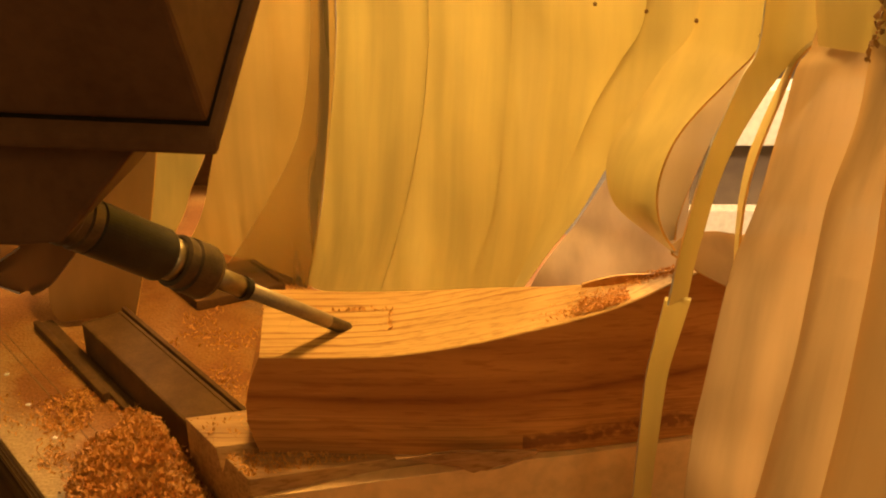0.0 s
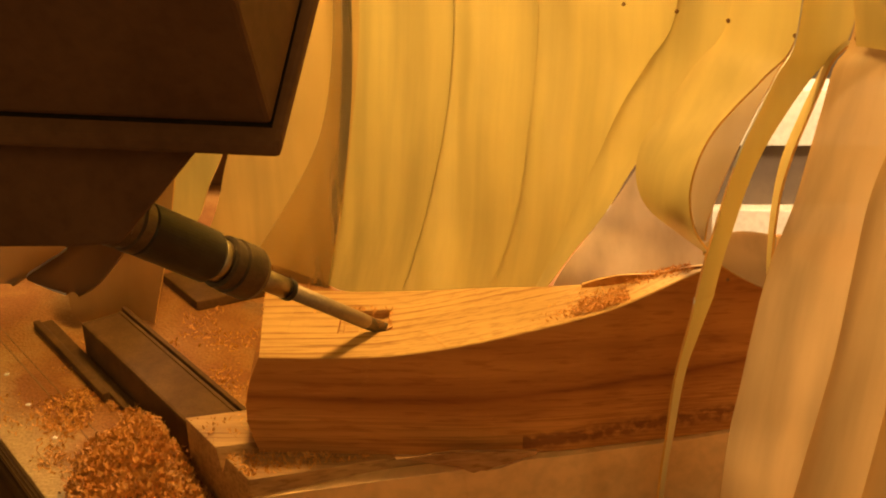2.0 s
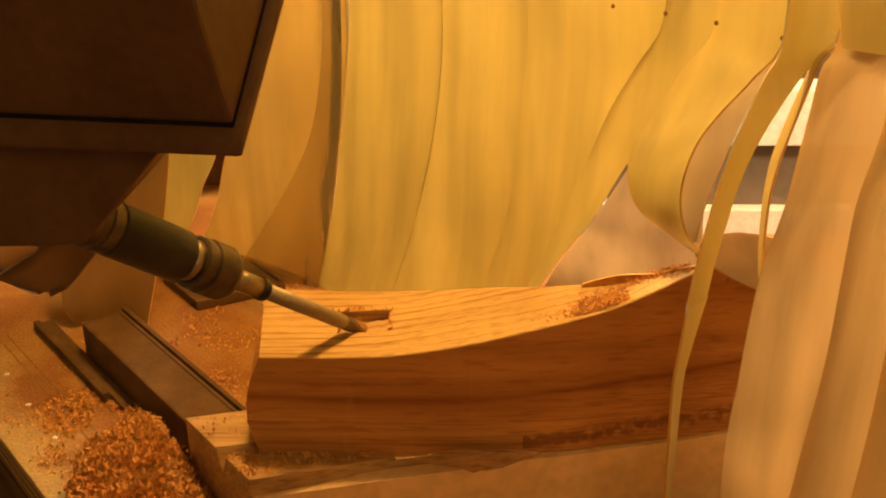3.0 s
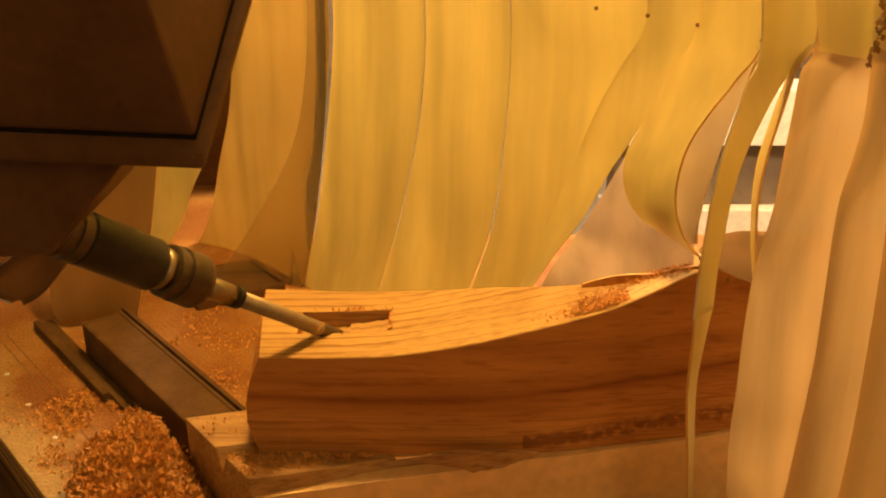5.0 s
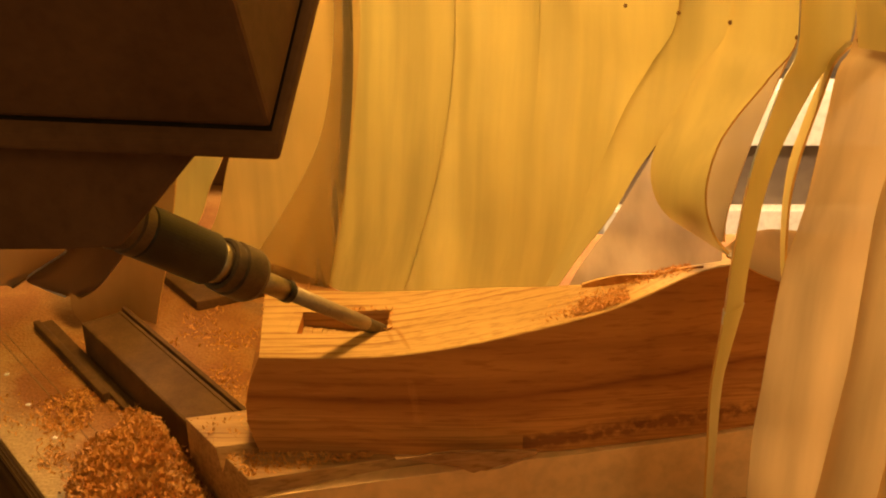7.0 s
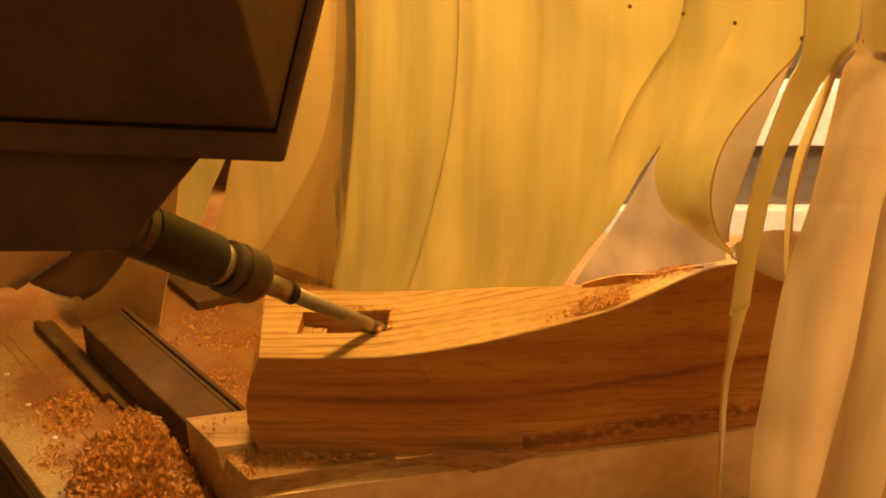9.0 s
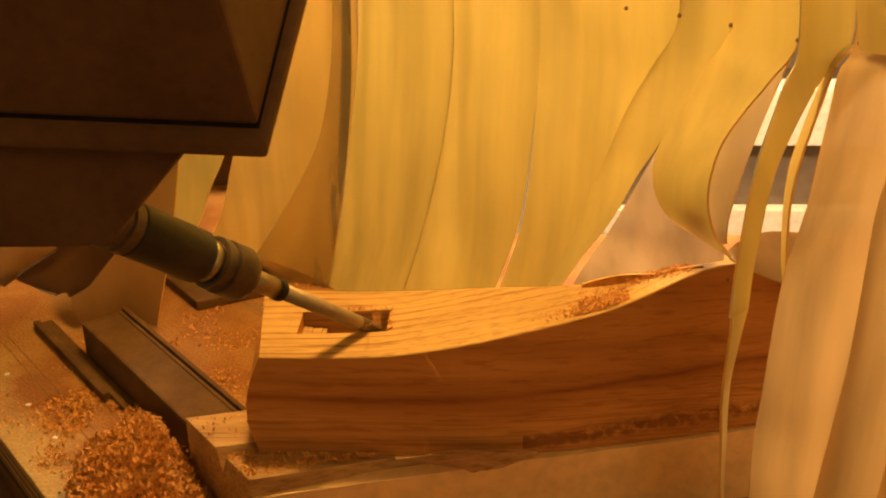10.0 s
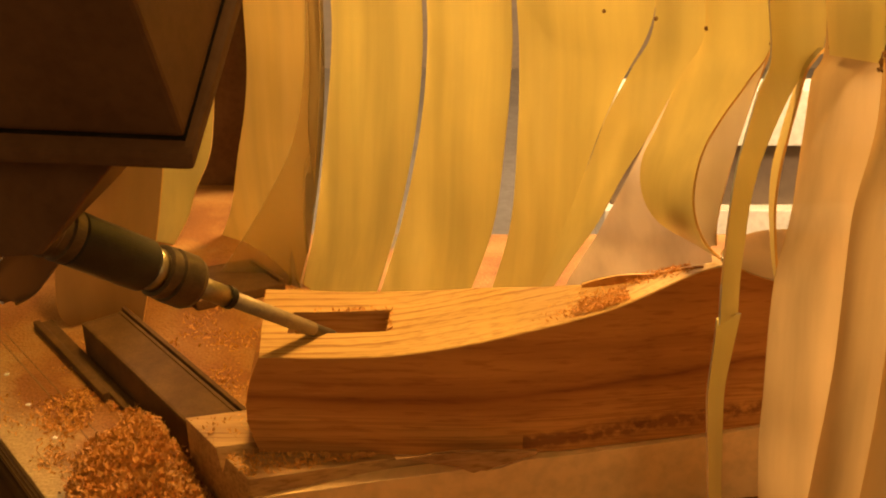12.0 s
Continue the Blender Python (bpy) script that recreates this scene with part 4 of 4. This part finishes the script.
# ---- what moves ----
# travel of the cutter along the slot: seconds, sideways, upwards, in units of MM metres
HEAD = [(0.0, 0, 0), (0.5, 18, -7), (1.0, 40, -7), (1.5, 63, -6), (2.0, 81, -2), (2.5, 61, 0), (3.0, 32, -2), (3.5, 2, -5), (4.0, -25, -10), (4.4, -32, -16), (4.8, -31, -18), (5.0, -18, -17),
        (5.5, 11, -15), (6.0, 40, -14), (6.5, 66, -13), (7.0, 80, -6), (7.2, 69, -8), (7.9, 45, -10), (8.5, 76, -11), (8.8, 85, -10), (9.0, 86, -9), (9.5, 87, -2), (10.0, 64, -3), (10.5, 38, -4),
        (11.0, 9, -5), (11.5, -18, -6), (12.0, -32, -18)]
# lean of single strips about their upper ends: seconds, degrees, twist
SWAY = {}
SWAY["near"] = [(0.0, -1.8, 0), (0.5, -1.8, 0), (1.0, -1.0, 0), (1.5, -0.5, 0), (2.0, 0.0, 0), (2.5, 0.0, 0), (3.0, -1.3, 0), (4.0, -5.0, 0), (5.0, -7.5, 0), (5.5, -7.2, 0), (6.0, -6.9, 0),
                (7.0, -6.5, 0), (8.0, -6.6, 0), (9.0, -6.8, 0), (9.5, -6.7, 0), (10.5, -9.0, 0), (11.5, -10.5, 0), (12.0, -11.1, 0)]
SWAY["near_end"] = [(0.0, 2.8, -42), (0.5, 2.6, -40), (1.0, 2.6, -33), (1.5, 3.0, -20), (2.0, 2.4, -8), (2.5, 0.4, -5), (3.0, 0.0, -8), (4.0, 0.8, -5), (5.0, 1.8, -4), (5.5, 2.4, -5), (6.0, 3.0, -7),
                    (7.0, 3.5, -12), (8.0, 2.8, -8), (9.0, 2.4, 0), (9.5, 2.4, 0), (10.5, 2.5, -8), (11.5, 4.6, -20), (12.0, 5.0, -26)]
SWAY["wide"] = [(0.0, 1.1, 0), (1.0, 0.9, 0), (2.0, 0.6, 0), (2.5, 0.0, 0), (3.0, -0.9, 0), (4.0, -3.4, 0), (5.0, -4.2, 0), (6.0, -3.2, 0), (7.0, -2.6, 0), (9.5, -2.1, 0), (10.5, -4.0, 0), (11.5, -6.4, 0), (12.0, -7.3, 0)]
SWAY["side"] = [(0.0, 0.6, 0), (2.5, 0.0, 0), (3.0, -0.8, 0), (5.0, -2.8, 0), (7.0, -2.2, 0), (9.5, -1.6, 0), (12.0, -4.6, 0)]
SWAY["side2"] = [(0.0, 0.4, 0), (2.5, 0.0, 0), (5.0, -1.6, 0), (9.5, -1.2, 0), (12.0, -3.0, 0)]
SWAY["inner"] = [(0.0, 0.4, 0), (2.5, 0.0, 0), (3.0, -0.8, 0), (5.0, -4.4, 0), (6.0, -3.8, 0), (9.5, -3.0, 0), (12.0, -8.0, 0)]
SWAY["loop"] = [(0.0, 0.4, 0), (2.5, 0.0, 0), (4.0, -4.0, 0), (5.0, -6.0, 0), (6.0, -5.6, 0), (7.0, -5.0, 0), (9.5, -5.0, 0), (10.5, -6.5, 0), (12.0, -9.5, 0)]
SWAY["tail"] = [(t, 1.12 * v, 0) for t, v, _ in SWAY["loop"]]
SWAY["behind"] = [(t, 0.9 * v, 0) for t, v, _ in SWAY["loop"]]
SWAY["e"] = [(0.0, -0.6, 0), (1.0, -0.4, 0), (2.5, 0.0, 0), (4.0, -1.0, 0), (6.0, -1.4, 0), (9.5, -1.3, 0), (10.5, -2.2, 0), (12.0, -3.6, 0)]
SWAY["glossy"] = [(0.0, -1.0, 0), (2.5, 0.0, 0), (5.5, -3.5, 0), (9.5, -4.0, 0), (12.0, -7.5, 0)]
SWAY["d"] = [(0.0, 0.3, 0), (2.5, 0.4, 0), (5.5, -0.5, 0), (9.5, -0.6, 0), (12.0, -3.4, 0)]
# slide of the rear strips beyond the skirt's own travel, in millimetres
DRAG = [(0.0, 0.0), (1.0, 1.5), (2.0, 5.0), (3.0, -1.0), (4.2, -8.0), (5.0, -8.0), (6.0, -1.0), (7.0, 4.0), (7.9, 0.0), (9.0, 3.5), (9.5, 3.0), (10.5, -5.0), (11.0, -10.0), (11.5, -17.0), (12.0, -21.0)]
SKIRT = [(0.0, 0, 0), (0.5, 11, 0), (1.0, 28, 0), (1.5, 44, 0), (2.0, 60, 0), (2.5, 52, -2), (3.0, 38, -4), (3.6, 20, -6), (4.4, -4, -8), (5.0, 3, -8), (5.5, 18, -6), (6.0, 35, -4), (6.5, 54, -4),
         (7.0, 64, -3), (7.9, 48, -3), (8.8, 69, -4), (9.5, 77, -6), (10.0, 66, -8), (10.5, 54, -9), (11.0, 41, -11), (11.5, 29, -12), (12.0, 20, -14)]
MM = 0.000300


def motions():
    walk(head, [(t, pose(a * MM, 0, b * MM * 1.08)) for t, a, b in HEAD])
    walk(skirt, [(t, pose(a * 0.000295, 0, b * 0.00030)) for t, a, b in SKIRT])
    PIVOT["tail"] = PIVOT["behind"] = PIVOT["loop"]
    for key, rows in SWAY.items():
        top = PIVOT[key]
        if key == "d":
            lean_at = [[r[k] for r in rows] for k in (0, 1)]
            walk(STRIP[key], [(t, Matrix.Translation(top + Vector((0.00012 * v, 0, 0))) @ pose(0, 0, 0, 0, float(np.interp(t, *lean_at)), 0) @ Matrix.Translation(-top)) for t, v in DRAG])
            continue
        walk(STRIP[key], [(t, Matrix.Translation(top) @ pose(0, 0, 0, 0, lean, 0) @ Matrix.Rotation(radians(twist), 4, LINE[key]) @ Matrix.Translation(-top)) for t, lean, twist in rows])
    for key, share in (("b", 0.50), ("sheen_strip", 0.50), ("c", 0.30), ("left_a", 0.1)):
        walk(STRIP[key], [(t, pose(share * v * 0.001, 0, 0)) for t, v in DRAG])
    mid = Vector((-0.15, 0.885, 0))
    walk(STRIP["a"], [(t, Matrix.Translation(mid + Vector((0.00015 * v, 0, 0))) @ pose(0, 0, 0, 0, 0, 0.9 * v) @ Matrix.Translation(-mid)) for t, v in DRAG])
    for start, reach, far, hop, spin, chip in CHIPS:
        x = float(np.interp(start, [r[0] for r in HEAD], [r[1] for r in HEAD])) * MM + TIP.x
        x2 = x + reach
        y2 = min(far + 0.25 * max(0.0, x2 + 0.118), front_y(x2) - 0.004)
        z2 = 0.0478 if x2 > -0.115 and y2 > 0.479 + 0.25 * (x2 + 0.118) else 0.002
        if z2 < 0.01:
            y2 = min(y2, 0.470 + 0.13 * (x2 + 0.117))
        rest, out = pose(x, 0.548, 0.090, 0, 0, spin), pose(x + 0.15 * reach, 0.520, 0.120 + hop, 40, 10, spin + 40)
        fall = pose(x + 0.75 * reach, min(y2, 0.496), 0.098, 80, 30, spin + 90)
        down = pose(x2, y2, z2, 20, 10, spin + 120)
        walk(chip, [(0.0, rest), (start, rest), (start + 0.10, out), (start + 0.23, fall), (start + 0.33, down), (12.4, down)])
    times = np.arange(0.0, 12.01, 0.1)
    tip_x = TIP.x - 0.003 + MM * np.interp(times, [r[0] for r in HEAD], [r[1] for r in HEAD])
    for x, ob in SLICES:
        depth, rows = 0.0, [(0.0, 0.0)]
        for t, tx in zip(times, tip_x):
            goal = 0.003 + 0.019 * t / 12.0
            reach = 0.004 + 0.028 * t / 12.0
            if t > 0.2 and tx - reach < x < tx + 0.011 and goal > depth + 0.0008:
                depth = goal
                if t - rows[-1][0] < 0.15:
                    rows[-1] = (float(t), depth)
                else:
                    rows.append((float(t) - 0.1, rows[-1][1]))
                    rows.append((float(t), depth))
        if rows[-1][0] < 12.0:
            rows.append((12.0, depth))
        clean = [rows[0]]
        for r in rows[1:]:
            if r[0] > clean[-1][0] + 0.05:
                clean.append(r)
        walk(ob, [(t, pose(0, 0, -d)) for t, d in clean])


motions()
